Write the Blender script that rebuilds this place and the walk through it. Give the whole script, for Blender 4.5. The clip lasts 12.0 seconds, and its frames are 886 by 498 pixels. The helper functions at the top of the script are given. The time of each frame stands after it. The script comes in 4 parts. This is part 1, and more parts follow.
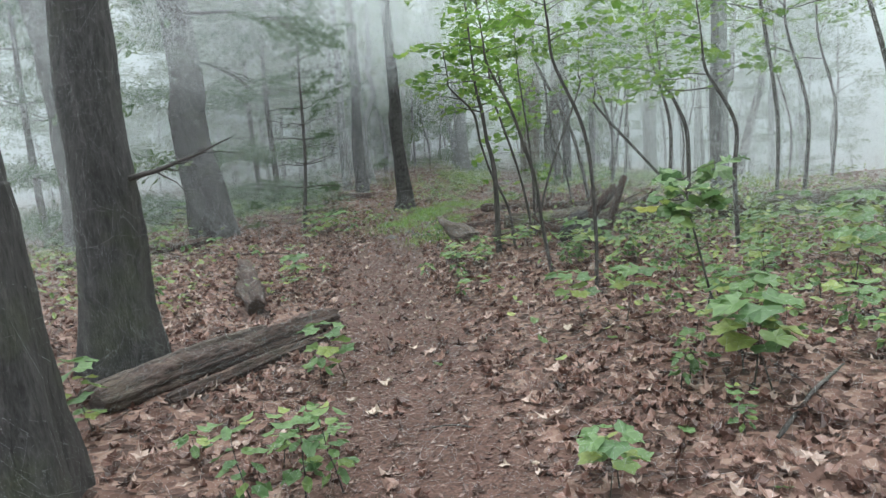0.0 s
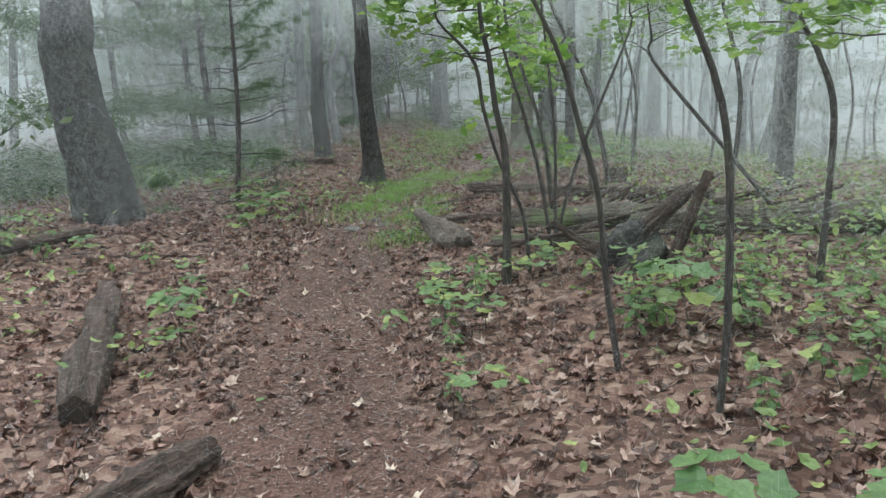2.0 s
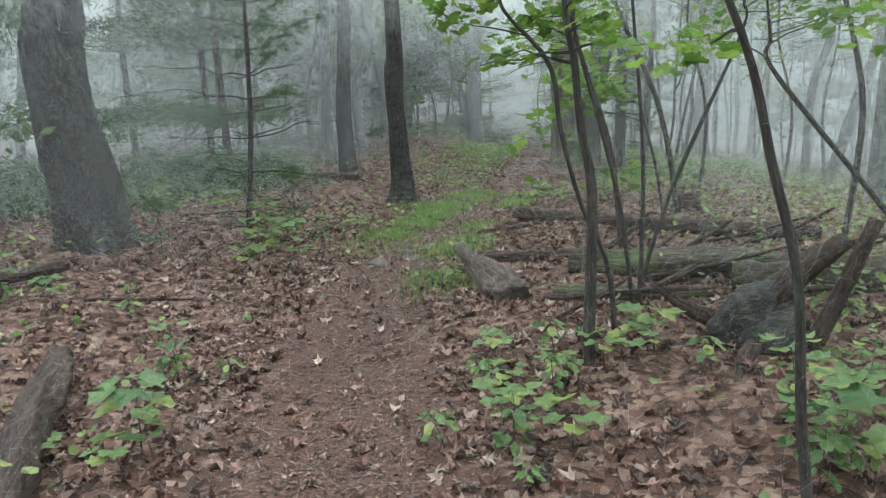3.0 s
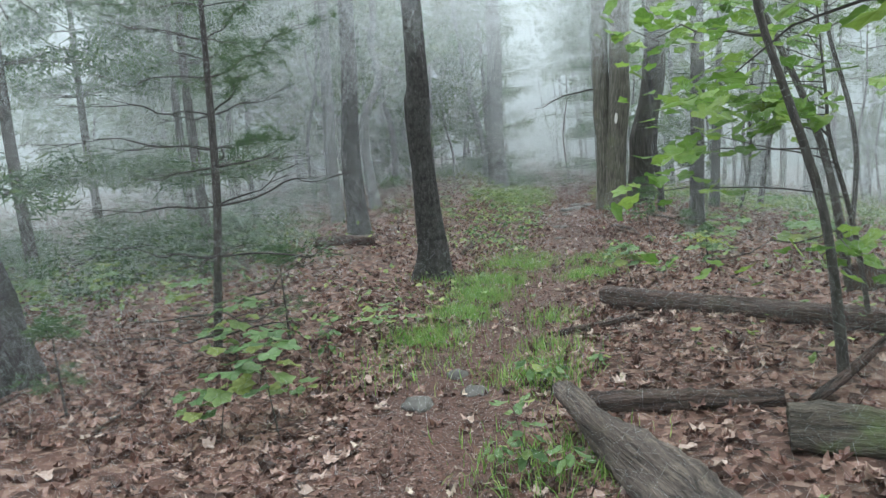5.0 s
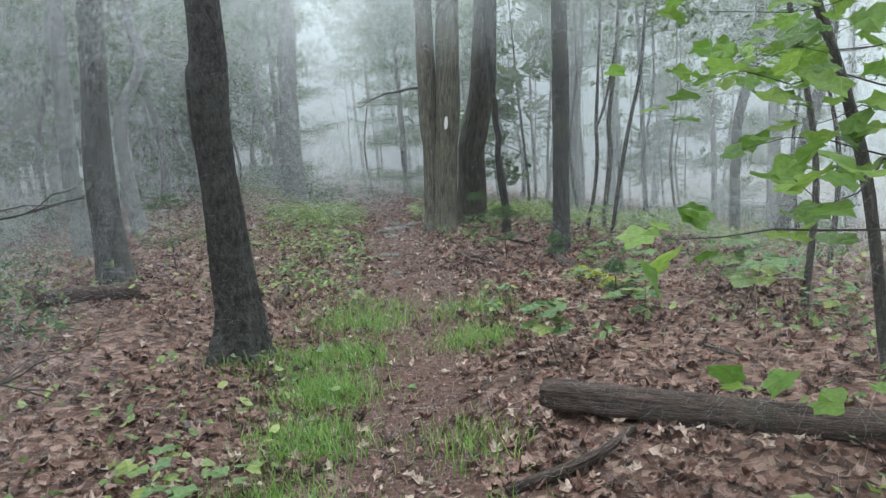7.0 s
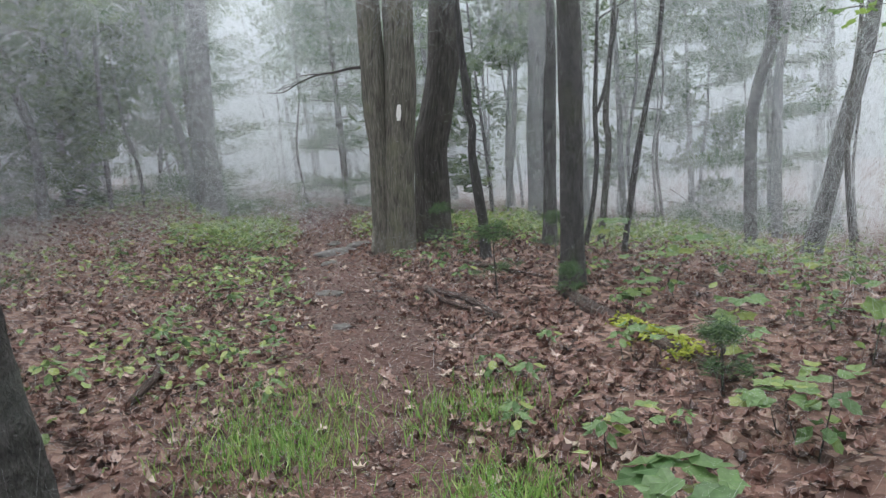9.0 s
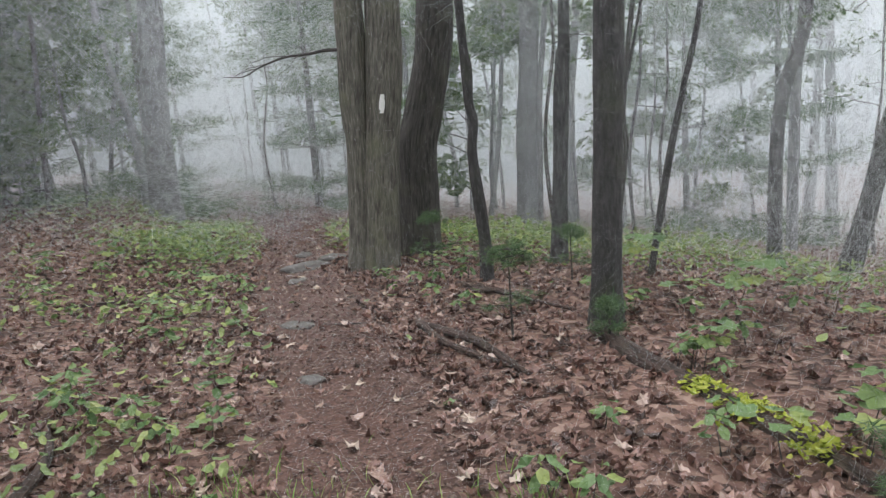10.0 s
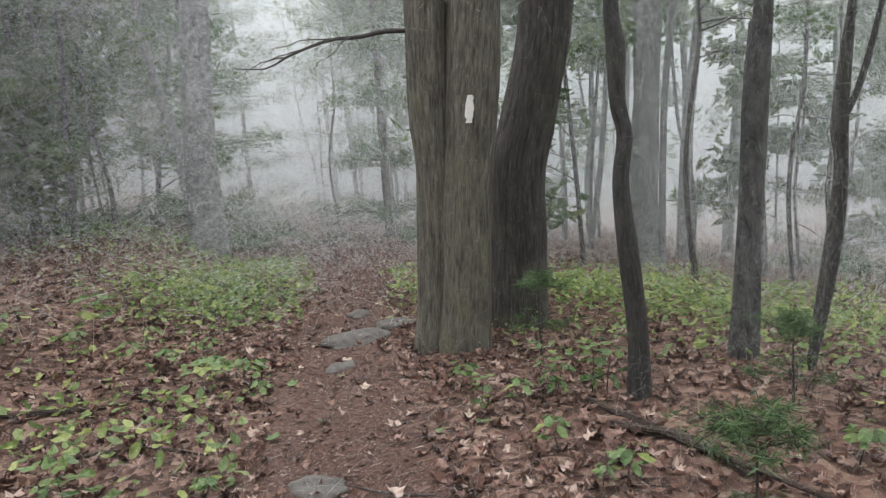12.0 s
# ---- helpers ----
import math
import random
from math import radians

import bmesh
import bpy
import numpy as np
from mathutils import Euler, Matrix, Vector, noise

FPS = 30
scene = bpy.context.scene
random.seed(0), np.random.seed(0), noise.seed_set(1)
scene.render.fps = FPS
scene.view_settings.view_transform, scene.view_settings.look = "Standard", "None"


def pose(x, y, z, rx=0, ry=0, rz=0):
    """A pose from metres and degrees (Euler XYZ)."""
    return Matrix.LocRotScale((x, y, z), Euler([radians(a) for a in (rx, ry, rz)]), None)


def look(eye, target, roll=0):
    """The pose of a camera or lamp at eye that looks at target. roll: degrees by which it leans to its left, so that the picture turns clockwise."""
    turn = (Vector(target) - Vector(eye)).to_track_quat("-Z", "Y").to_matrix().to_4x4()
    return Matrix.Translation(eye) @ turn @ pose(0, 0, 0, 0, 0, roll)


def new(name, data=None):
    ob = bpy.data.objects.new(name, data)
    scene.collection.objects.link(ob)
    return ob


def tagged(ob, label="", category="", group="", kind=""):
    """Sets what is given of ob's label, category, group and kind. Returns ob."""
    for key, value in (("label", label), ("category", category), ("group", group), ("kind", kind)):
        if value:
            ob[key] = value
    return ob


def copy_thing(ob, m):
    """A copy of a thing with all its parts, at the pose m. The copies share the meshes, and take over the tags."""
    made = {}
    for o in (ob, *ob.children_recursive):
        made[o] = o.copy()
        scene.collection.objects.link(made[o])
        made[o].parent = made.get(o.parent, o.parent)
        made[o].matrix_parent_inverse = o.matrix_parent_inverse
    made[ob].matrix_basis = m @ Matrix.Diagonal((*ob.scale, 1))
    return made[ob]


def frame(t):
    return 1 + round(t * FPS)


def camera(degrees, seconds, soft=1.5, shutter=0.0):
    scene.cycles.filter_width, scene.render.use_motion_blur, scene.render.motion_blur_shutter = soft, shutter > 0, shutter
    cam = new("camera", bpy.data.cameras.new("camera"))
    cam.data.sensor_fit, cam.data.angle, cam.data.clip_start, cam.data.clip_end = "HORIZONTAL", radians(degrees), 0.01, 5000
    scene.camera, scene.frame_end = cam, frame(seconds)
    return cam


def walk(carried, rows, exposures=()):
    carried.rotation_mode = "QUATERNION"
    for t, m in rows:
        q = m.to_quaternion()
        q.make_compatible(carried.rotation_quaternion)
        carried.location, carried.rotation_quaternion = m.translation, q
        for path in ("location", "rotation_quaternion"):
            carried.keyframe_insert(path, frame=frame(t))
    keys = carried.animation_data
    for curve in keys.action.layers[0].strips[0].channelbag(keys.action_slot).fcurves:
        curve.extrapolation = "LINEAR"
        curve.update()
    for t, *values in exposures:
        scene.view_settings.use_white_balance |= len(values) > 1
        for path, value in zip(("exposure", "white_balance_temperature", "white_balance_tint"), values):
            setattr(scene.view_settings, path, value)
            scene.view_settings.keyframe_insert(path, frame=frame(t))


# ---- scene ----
cam = camera(65.4, 12.0, soft=1.2)
METRES, EYE, TILT, LEAN, TURN = 16.5, 1.5, 0.0, 0.0, 0.0
ROWS = [
    (0.0, 0.0, 0.0, 0.0, -0.93, -8.56, 6.19),
    (0.5, -0.0033, 0.0459, 0.0022, -1.67, -9.74, 6.73),
    (1.0, -0.0018, 0.0911, 0.0037, -2.31, -9.44, 6.16),
    (1.5, -0.0001, 0.1335, 0.0045, -2.36, -11.51, 2.25),
    (2.0, 0.0011, 0.1769, 0.0073, -2.82, -12.66, 4.17),
    (2.5, -0.0021, 0.2174, 0.0096, -2.44, -11.38, 2.13),
    (3.0, -0.0072, 0.2589, 0.0091, -0.66, -11.71, 3.43),
    (3.5, -0.0155, 0.2987, 0.01, 0.31, -11.04, 4.15),
    (5.5, -0.0351, 0.4671, 0.0129, -0.64, -8.14, 5.89),
    (6.0, -0.0398, 0.5075, 0.0135, -3.97, -8.48, 3.4),
    (6.5, -0.044, 0.5502, 0.0117, -9.38, -9.23, 5.77),
    (7.0, -0.0456, 0.5923, 0.0122, -18.51, -9.23, 4.57),
    (7.5, -0.0379, 0.6325, 0.0098, -21.96, -10.07, 5.38),
    (9.5, 0.0066, 0.7929, 0.0026, -24.41, -8.85, 4.73),
    (10.0, 0.0173, 0.8329, 0.0026, -25.85, -9.34, 4.38),
    (10.5, 0.028, 0.8692, 0.0038, -27.12, -9.57, 4.5),
    (11.0, 0.0403, 0.9052, 0.0054, -23.72, -8.89, 5.77),
    (11.5, 0.055, 0.9407, 0.0084, -22.84, -7.3, 5.18),
    (12.0, 0.0695, 0.9778, 0.0053, -19.31, -7.46, 4.14),
]
EXPOSURES = [(0.0, 0.22, 6300, 8), (3.7, 0.2, 6300, 6), (5.5, 0.48, 6100, 9), (7.5, 0.38, 6200, 11), (9.5, 0.33, 6400, 18), (12.0, 0.38, 6750, 18)]
walk(cam, [(t, pose(0, 0, EYE, TILT, LEAN, TURN) @ pose(METRES * x, METRES * y, METRES * z, 90 + pitch, roll, yaw)) for t, x, y, z, yaw, pitch, roll in ROWS], EXPOSURES)

# ---- world and sun: an overcast, foggy morning ----
world = bpy.data.worlds.new("foggy_sky")
scene.world = world
world.use_nodes = True
wn, wl = world.node_tree.nodes, world.node_tree.links
wn.clear()
sky = wn.new("ShaderNodeTexSky")
sky.sky_type, sky.sun_disc = "NISHITA", False
sky.sun_elevation, sky.sun_rotation, sky.dust_density = radians(48), radians(35), 4.0
b_sky, b_fog = wn.new("ShaderNodeBackground"), wn.new("ShaderNodeBackground")
b_sky.inputs["Strength"].default_value = 0.05
wl.new(sky.outputs["Color"], b_sky.inputs["Color"])
tc, sep, ramp = wn.new("ShaderNodeTexCoord"), wn.new("ShaderNodeSeparateXYZ"), wn.new("ShaderNodeValToRGB")
wl.new(tc.outputs["Generated"], sep.inputs["Vector"])
wl.new(sep.outputs["Z"], ramp.inputs["Fac"])
ramp.color_ramp.elements[0].position, ramp.color_ramp.elements[0].color = 0.0, (0.30, 0.345, 0.345, 1)
ramp.color_ramp.elements[1].position, ramp.color_ramp.elements[1].color = 0.7, (1.75, 1.83, 1.86, 1)
mid = ramp.color_ramp.elements.new(0.25)
mid.color = (0.56, 0.63, 0.65, 1)
wl.new(ramp.outputs["Color"], b_fog.inputs["Color"])
b_fog.inputs["Strength"].default_value = 1.5
badd, wout = wn.new("ShaderNodeAddShader"), wn.new("ShaderNodeOutputWorld")
wl.new(b_sky.outputs[0], badd.inputs[0])
wl.new(b_fog.outputs[0], badd.inputs[1])
wl.new(badd.outputs[0], wout.inputs["Surface"])

sun_data = bpy.data.lights.new("sun", "SUN")
sun_data.energy, sun_data.angle, sun_data.color = 1.5, radians(50), (1.0, 0.985, 0.96)
sun = new("sun", sun_data)
sun.matrix_world = look((-10, 20, 40), (0, 12, 0))


# ---- materials ----
def node_material(name):
    m = bpy.data.materials.new(name)
    m.use_nodes = True
    return m, m.node_tree.nodes, m.node_tree.links, m.node_tree.nodes["Principled BSDF"]


def color_ramp(n, stops):
    r = n.new("ShaderNodeValToRGB")
    e = r.color_ramp.elements
    while len(e) < len(stops):
        e.new(0.5)
    for s, (p, c) in zip(e, stops):
        s.position, s.color = p, (*c, 1)
    return r


def noise_node(n, scale, detail=5, rough=0.6):
    t = n.new("ShaderNodeTexNoise")
    t.inputs["Scale"].default_value, t.inputs["Detail"].default_value, t.inputs["Roughness"].default_value = scale, detail, rough
    return t


def bark_material(name, dark, light, moss=(0.07, 0.10, 0.035), moss_amount=0.25, ridge=26.0, rough=0.75, bump=0.7, long=0.16):
    """Bark that runs along the stem: furrows, plates, moss and lichen in patches."""
    m, n, l, p = node_material(name)
    at = n.new("ShaderNodeAttribute")
    at.attribute_name = "stem"
    mp = n.new("ShaderNodeMapping")
    mp.inputs["Scale"].default_value = (1, 1, long)
    l.new(at.outputs["Vector"], mp.inputs["Vector"])
    furrow, grain, patch = noise_node(n, ridge, 6, 0.65), noise_node(n, ridge * 4, 4), noise_node(n, 2.6, 5)
    l.new(mp.outputs["Vector"], furrow.inputs["Vector"])
    l.new(mp.outputs["Vector"], grain.inputs["Vector"])
    l.new(at.outputs["Vector"], patch.inputs["Vector"])
    r = color_ramp(n, [(0.34, dark), (0.52, [0.5 * (a + b) for a, b in zip(dark, light)]), (0.68, light)])
    l.new(furrow.outputs["Fac"], r.inputs["Fac"])
    pr = color_ramp(n, [(0.52, (0, 0, 0)), (0.7, (moss_amount,) * 3)])
    l.new(patch.outputs["Fac"], pr.inputs["Fac"])
    mix = n.new("ShaderNodeMix")
    mix.data_type = "RGBA"
    l.new(pr.outputs["Color"], mix.inputs["Factor"])
    l.new(r.outputs["Color"], mix.inputs[6])
    mix.inputs[7].default_value = (*moss, 1)
    tone = n.new("ShaderNodeMix")
    tone.data_type, tone.blend_type = "RGBA", "MULTIPLY"
    tone.inputs["Factor"].default_value = 0.55
    gr = color_ramp(n, [(0.3, (0.45, 0.45, 0.45)), (0.7, (1.25, 1.25, 1.25))])
    l.new(grain.outputs["Fac"], gr.inputs["Fac"])
    l.new(mix.outputs[2], tone.inputs[6])
    l.new(gr.outputs["Color"], tone.inputs[7])
    l.new(tone.outputs[2], p.inputs["Base Color"])
    p.inputs["Roughness"].default_value = rough
    b1, b2 = n.new("ShaderNodeBump"), n.new("ShaderNodeBump")
    b1.inputs["Strength"].default_value, b1.inputs["Distance"].default_value = bump, 0.045
    b2.inputs["Strength"].default_value, b2.inputs["Distance"].default_value = 0.5, 0.006
    l.new(furrow.outputs["Fac"], b1.inputs["Height"])
    l.new(grain.outputs["Fac"], b2.inputs["Height"])
    l.new(b1.outputs[0], b2.inputs["Normal"])
    l.new(b2.outputs[0], p.inputs["Normal"])
    return m


def leaf_material(name, stops, translucent=0.35, rough=0.45, seed_scale=1.0):
    """Leaves whose colour differs from leaf to leaf, with light shining through them."""
    m, n, l, p = node_material(name)
    g = n.new("ShaderNodeNewGeometry")
    r = color_ramp(n, stops)
    l.new(g.outputs["Random Per Island"], r.inputs["Fac"])
    vein = noise_node(n, 55 * seed_scale, 4)
    co = n.new("ShaderNodeTexCoord")
    l.new(co.outputs["Object"], vein.inputs["Vector"])
    vr = color_ramp(n, [(0.3, (0.6, 0.6, 0.6)), (0.7, (1.25, 1.25, 1.25))])
    l.new(vein.outputs["Fac"], vr.inputs["Fac"])
    mix = n.new("ShaderNodeMix")
    mix.data_type, mix.blend_type = "RGBA", "MULTIPLY"
    mix.inputs["Factor"].default_value = 0.6
    l.new(r.outputs["Color"], mix.inputs[6])
    l.new(vr.outputs["Color"], mix.inputs[7])
    l.new(mix.outputs[2], p.inputs["Base Color"])
    p.inputs["Roughness"].default_value = rough
    if translucent:
        tr, ms, out = n.new("ShaderNodeBsdfTranslucent"), n.new("ShaderNodeMixShader"), n["Material Output"]
        l.new(mix.outputs[2], tr.inputs["Color"])
        ms.inputs[0].default_value = translucent
        l.new(p.outputs[0], ms.inputs[1])
        l.new(tr.outputs[0], ms.inputs[2])
        l.new(ms.outputs[0], out.inputs["Surface"])
    return m


def plain_material(name, color, rough=0.8, scale=30.0, vary=0.5):
    m, n, l, p = node_material(name)
    t = noise_node(n, scale, 6)
    co = n.new("ShaderNodeTexCoord")
    l.new(co.outputs["Object"], t.inputs["Vector"])
    r = color_ramp(n, [(0.3, [c * (1 - vary) for c in color]), (0.7, [c * (1 + vary) for c in color])])
    l.new(t.outputs["Fac"], r.inputs["Fac"])
    l.new(r.outputs["Color"], p.inputs["Base Color"])
    p.inputs["Roughness"].default_value = rough
    b = n.new("ShaderNodeBump")
    b.inputs["Strength"].default_value, b.inputs["Distance"].default_value = 0.5, 0.01
    l.new(t.outputs["Fac"], b.inputs["Height"])
    l.new(b.outputs[0], p.inputs["Normal"])
    return m


def ground_material():
    """Leaf mould, and the trodden earth of the path where the attribute 'trodden' says so."""
    m, n, l, p = node_material("forest_floor_soil")
    co = n.new("ShaderNodeTexCoord")
    fine, mid_n, big = noise_node(n, 60, 8, 0.7), noise_node(n, 11, 6, 0.65), noise_node(n, 0.9, 4)
    cells = n.new("ShaderNodeTexVoronoi")
    cells.inputs["Scale"].default_value, cells.inputs["Randomness"].default_value = 22, 1.0
    warp = n.new("ShaderNodeVectorMath")
    warp.operation = "MULTIPLY_ADD"
    warp.inputs[1].default_value = (0.06, 0.06, 0.06)
    l.new(mid_n.outputs["Color"], warp.inputs[0])
    l.new(co.outputs["Object"], warp.inputs[2])
    l.new(warp.outputs[0], cells.inputs["Vector"])
    for t in (fine, mid_n, big):
        l.new(co.outputs["Object"], t.inputs["Vector"])
    sepc = n.new("ShaderNodeSeparateColor")
    l.new(cells.outputs["Color"], sepc.inputs[0])
    litter = color_ramp(n, [(0.0, (0.04, 0.024, 0.019)), (0.45, (0.105, 0.06, 0.047)), (0.75, (0.17, 0.105, 0.082)), (1.0, (0.26, 0.185, 0.15))])
    l.new(sepc.outputs[0], litter.inputs["Fac"])
    soil = color_ramp(n, [(0.36, (0.026, 0.016, 0.013)), (0.52, (0.10, 0.056, 0.044)), (0.68, (0.20, 0.122, 0.097))])
    l.new(fine.outputs["Fac"], soil.inputs["Fac"])
    at = n.new("ShaderNodeAttribute")
    at.attribute_name = "trodden"
    mix = n.new("ShaderNodeMix")
    mix.data_type = "RGBA"
    l.new(at.outputs["Fac"], mix.inputs["Factor"])
    l.new(litter.outputs["Color"], mix.inputs[6])
    l.new(soil.outputs["Color"], mix.inputs[7])
    tone = n.new("ShaderNodeMix")
    tone.data_type, tone.blend_type = "RGBA", "MULTIPLY"
    tone.inputs["Factor"].default_value = 0.7
    tr = color_ramp(n, [(0.3, (0.6, 0.6, 0.6)), (0.7, (1.25, 1.22, 1.2))])
    l.new(big.outputs["Fac"], tr.inputs["Fac"])
    l.new(mix.outputs[2], tone.inputs[6])
    l.new(tr.outputs["Color"], tone.inputs[7])
    l.new(tone.outputs[2], p.inputs["Base Color"])
    p.inputs["Roughness"].default_value, p.inputs["Specular IOR Level"].default_value = 0.7, 0.25
    b1, b2 = n.new("ShaderNodeBump"), n.new("ShaderNodeBump")
    b1.inputs["Strength"].default_value, b1.inputs["Distance"].default_value = 0.8, 0.02
    b2.inputs["Strength"].default_value, b2.inputs["Distance"].default_value = 0.7, 0.008
    l.new(cells.outputs["Distance"], b1.inputs["Height"])
    l.new(fine.outputs["Fac"], b2.inputs["Height"])
    l.new(b1.outputs[0], b2.inputs["Normal"])
    l.new(b2.outputs[0], p.inputs["Normal"])
    return m


def backdrop_material():
    """Glowing backdrop beyond fifty metres, painted with fog and the far wood's dim stems."""
    m, n, l, p = node_material("far_fog_glow")
    n.remove(p)
    co = n.new("ShaderNodeTexCoord")
    sp = n.new("ShaderNodeSeparateXYZ")
    l.new(co.outputs["Object"], sp.inputs[0])
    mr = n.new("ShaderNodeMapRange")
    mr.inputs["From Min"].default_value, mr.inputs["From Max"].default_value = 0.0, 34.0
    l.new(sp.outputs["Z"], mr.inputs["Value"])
    # brightness of the fog put into the glow, darker towards the ground
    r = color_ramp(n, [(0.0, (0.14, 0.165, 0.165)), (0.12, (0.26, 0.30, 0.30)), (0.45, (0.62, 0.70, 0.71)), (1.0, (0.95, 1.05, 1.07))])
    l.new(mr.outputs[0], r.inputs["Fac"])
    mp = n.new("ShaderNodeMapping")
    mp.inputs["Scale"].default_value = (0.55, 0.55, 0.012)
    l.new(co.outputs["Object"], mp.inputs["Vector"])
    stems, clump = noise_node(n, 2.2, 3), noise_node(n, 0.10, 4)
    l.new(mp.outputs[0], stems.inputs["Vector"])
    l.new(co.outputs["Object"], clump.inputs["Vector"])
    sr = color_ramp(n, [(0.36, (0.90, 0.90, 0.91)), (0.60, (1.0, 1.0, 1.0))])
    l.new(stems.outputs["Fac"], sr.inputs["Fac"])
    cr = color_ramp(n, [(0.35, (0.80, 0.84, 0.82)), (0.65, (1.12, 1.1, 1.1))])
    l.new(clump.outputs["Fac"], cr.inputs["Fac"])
    m1, m2 = n.new("ShaderNodeMix"), n.new("ShaderNodeMix")
    for x in (m1, m2):
        x.data_type, x.blend_type = "RGBA", "MULTIPLY"
        x.inputs["Factor"].default_value = 1.0
    l.new(r.outputs["Color"], m1.inputs[6])
    l.new(sr.outputs["Color"], m1.inputs[7])
    l.new(m1.outputs[2], m2.inputs[6])
    l.new(cr.outputs["Color"], m2.inputs[7])
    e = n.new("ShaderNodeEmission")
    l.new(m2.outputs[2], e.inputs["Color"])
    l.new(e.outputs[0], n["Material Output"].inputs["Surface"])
    return m


M_GROUND = ground_material()
M_BACK = backdrop_material()
M_BARK_WET = bark_material("wet_dark_bark", (0.018, 0.0175, 0.0175), (0.076, 0.074, 0.072), moss=(0.055, 0.065, 0.035), moss_amount=0.6, ridge=30, rough=0.6, long=0.26)
M_BARK_RIDGED = bark_material("ridged_brown_bark", (0.06, 0.055, 0.045), (0.25, 0.24, 0.20), moss=(0.19, 0.195, 0.125), moss_amount=0.7, ridge=34, bump=0.8, long=0.12)
M_BARK_FURROWED = bark_material("dark_furrowed_bark", (0.028, 0.026, 0.025), (0.125, 0.118, 0.105), moss=(0.11, 0.12, 0.07), moss_amount=0.5, ridge=32, bump=1.0, long=0.12)
M_BARK_GREY = bark_material("grey_bark", (0.026, 0.026, 0.026), (0.125, 0.126, 0.125), moss=(0.16, 0.18, 0.165), moss_amount=0.55, ridge=22, long=0.4)
# paler grey for distant trunks, with the fog's haze put into the bark colour
M_BARK_HAZED = bark_material("haze_pale_bark", (0.10, 0.105, 0.108), (0.21, 0.217, 0.22), moss=(0.20, 0.225, 0.215), moss_amount=0.6, ridge=12, long=0.35, bump=0.3)
M_TWIG = bark_material("dark_twig_bark", (0.03, 0.028, 0.026), (0.12, 0.11, 0.10), moss_amount=0.3, ridge=60, bump=0.4)
M_DEADWOOD = bark_material("rotting_wood", (0.022, 0.016, 0.014), (0.15, 0.10, 0.08), moss=(0.09, 0.10, 0.045), moss_amount=0.25, ridge=40, bump=1.0, long=0.14)
M_MOSSY = bark_material("mossy_wood", (0.035, 0.031, 0.024), (0.15, 0.125, 0.095), moss=(0.11, 0.17, 0.045), moss_amount=0.85, ridge=30, bump=1.0, long=0.12)
M_PALEWOOD = bark_material("weathered_pale_wood", (0.04, 0.032, 0.027), (0.22, 0.175, 0.145), moss=(0.10, 0.09, 0.06), moss_amount=0.5, ridge=36, bump=1.0, long=0.10)
M_UNDER = leaf_material("undergrowth_leaves", [(0.0, (0.13, 0.21, 0.08)), (0.6, (0.23, 0.33, 0.12)), (1.0, (0.40, 0.47, 0.17))], 0.45, 0.4)
M_LITTER = leaf_material("dead_leaves", [(0.0, (0.040, 0.023, 0.018)), (0.3, (0.11, 0.058, 0.045)), (0.65, (0.20, 0.112, 0.088)), (0.88, (0.31, 0.20, 0.16)), (1.0, (0.50, 0.40, 0.34))], 0.12, 0.36)
M_PALE_LEAF = leaf_material("pale_fallen_leaves", [(0.0, (0.34, 0.24, 0.18)), (0.6, (0.50, 0.42, 0.34)), (1.0, (0.66, 0.60, 0.52))], 0.1, 0.4)
M_CHIPS = leaf_material("trodden_leaf_bits", [(0.0, (0.045, 0.028, 0.023)), (0.5, (0.12, 0.072, 0.058)), (0.88, (0.21, 0.14, 0.115)), (1.0, (0.42, 0.34, 0.29))], 0.0, 0.45)
M_MAPLE = leaf_material("maple_leaves", [(0.0, (0.10, 0.20, 0.04)), (0.5, (0.17, 0.31, 0.06)), (1.0, (0.28, 0.42, 0.09))], 0.5, 0.4)
M_SEEDLING = leaf_material("seedling_leaves", [(0.0, (0.085, 0.165, 0.065)), (0.6, (0.15, 0.25, 0.095)), (0.92, (0.23, 0.32, 0.10)), (1.0, (0.38, 0.40, 0.11))], 0.4, 0.4)
M_CANOPY = leaf_material("canopy_leaves", [(0.0, (0.06, 0.115, 0.045)), (0.6, (0.105, 0.175, 0.065)), (1.0, (0.18, 0.25, 0.10))], 0.55, 0.5)
M_NEEDLE = leaf_material("pine_needles", [(0.0, (0.045, 0.095, 0.045)), (0.6, (0.085, 0.16, 0.07)), (1.0, (0.16, 0.24, 0.09))], 0.3, 0.5)
M_GRASS = leaf_material("grass_blades", [(0.0, (0.12, 0.25, 0.05)), (0.6, (0.21, 0.38, 0.085)), (1.0, (0.36, 0.46, 0.15))], 0.4, 0.45)
M_MOSS = leaf_material("bright_moss", [(0.0, (0.24, 0.30, 0.04)), (0.6, (0.40, 0.46, 0.06)), (1.0, (0.52, 0.54, 0.12))], 0.4, 0.5)
M_STONE = plain_material("wet_grey_stone", (0.085, 0.082, 0.075), 0.75, 14)
# matt whitish surface of the thin slivers that imitate fog
M_FOG, _fn, _fl, _fp = node_material("haze_slivers")
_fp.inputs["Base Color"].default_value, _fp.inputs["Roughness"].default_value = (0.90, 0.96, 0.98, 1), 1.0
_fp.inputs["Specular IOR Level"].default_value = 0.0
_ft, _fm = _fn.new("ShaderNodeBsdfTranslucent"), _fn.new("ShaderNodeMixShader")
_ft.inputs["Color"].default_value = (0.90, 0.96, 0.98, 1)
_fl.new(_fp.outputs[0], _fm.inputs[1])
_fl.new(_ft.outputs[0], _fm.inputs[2])
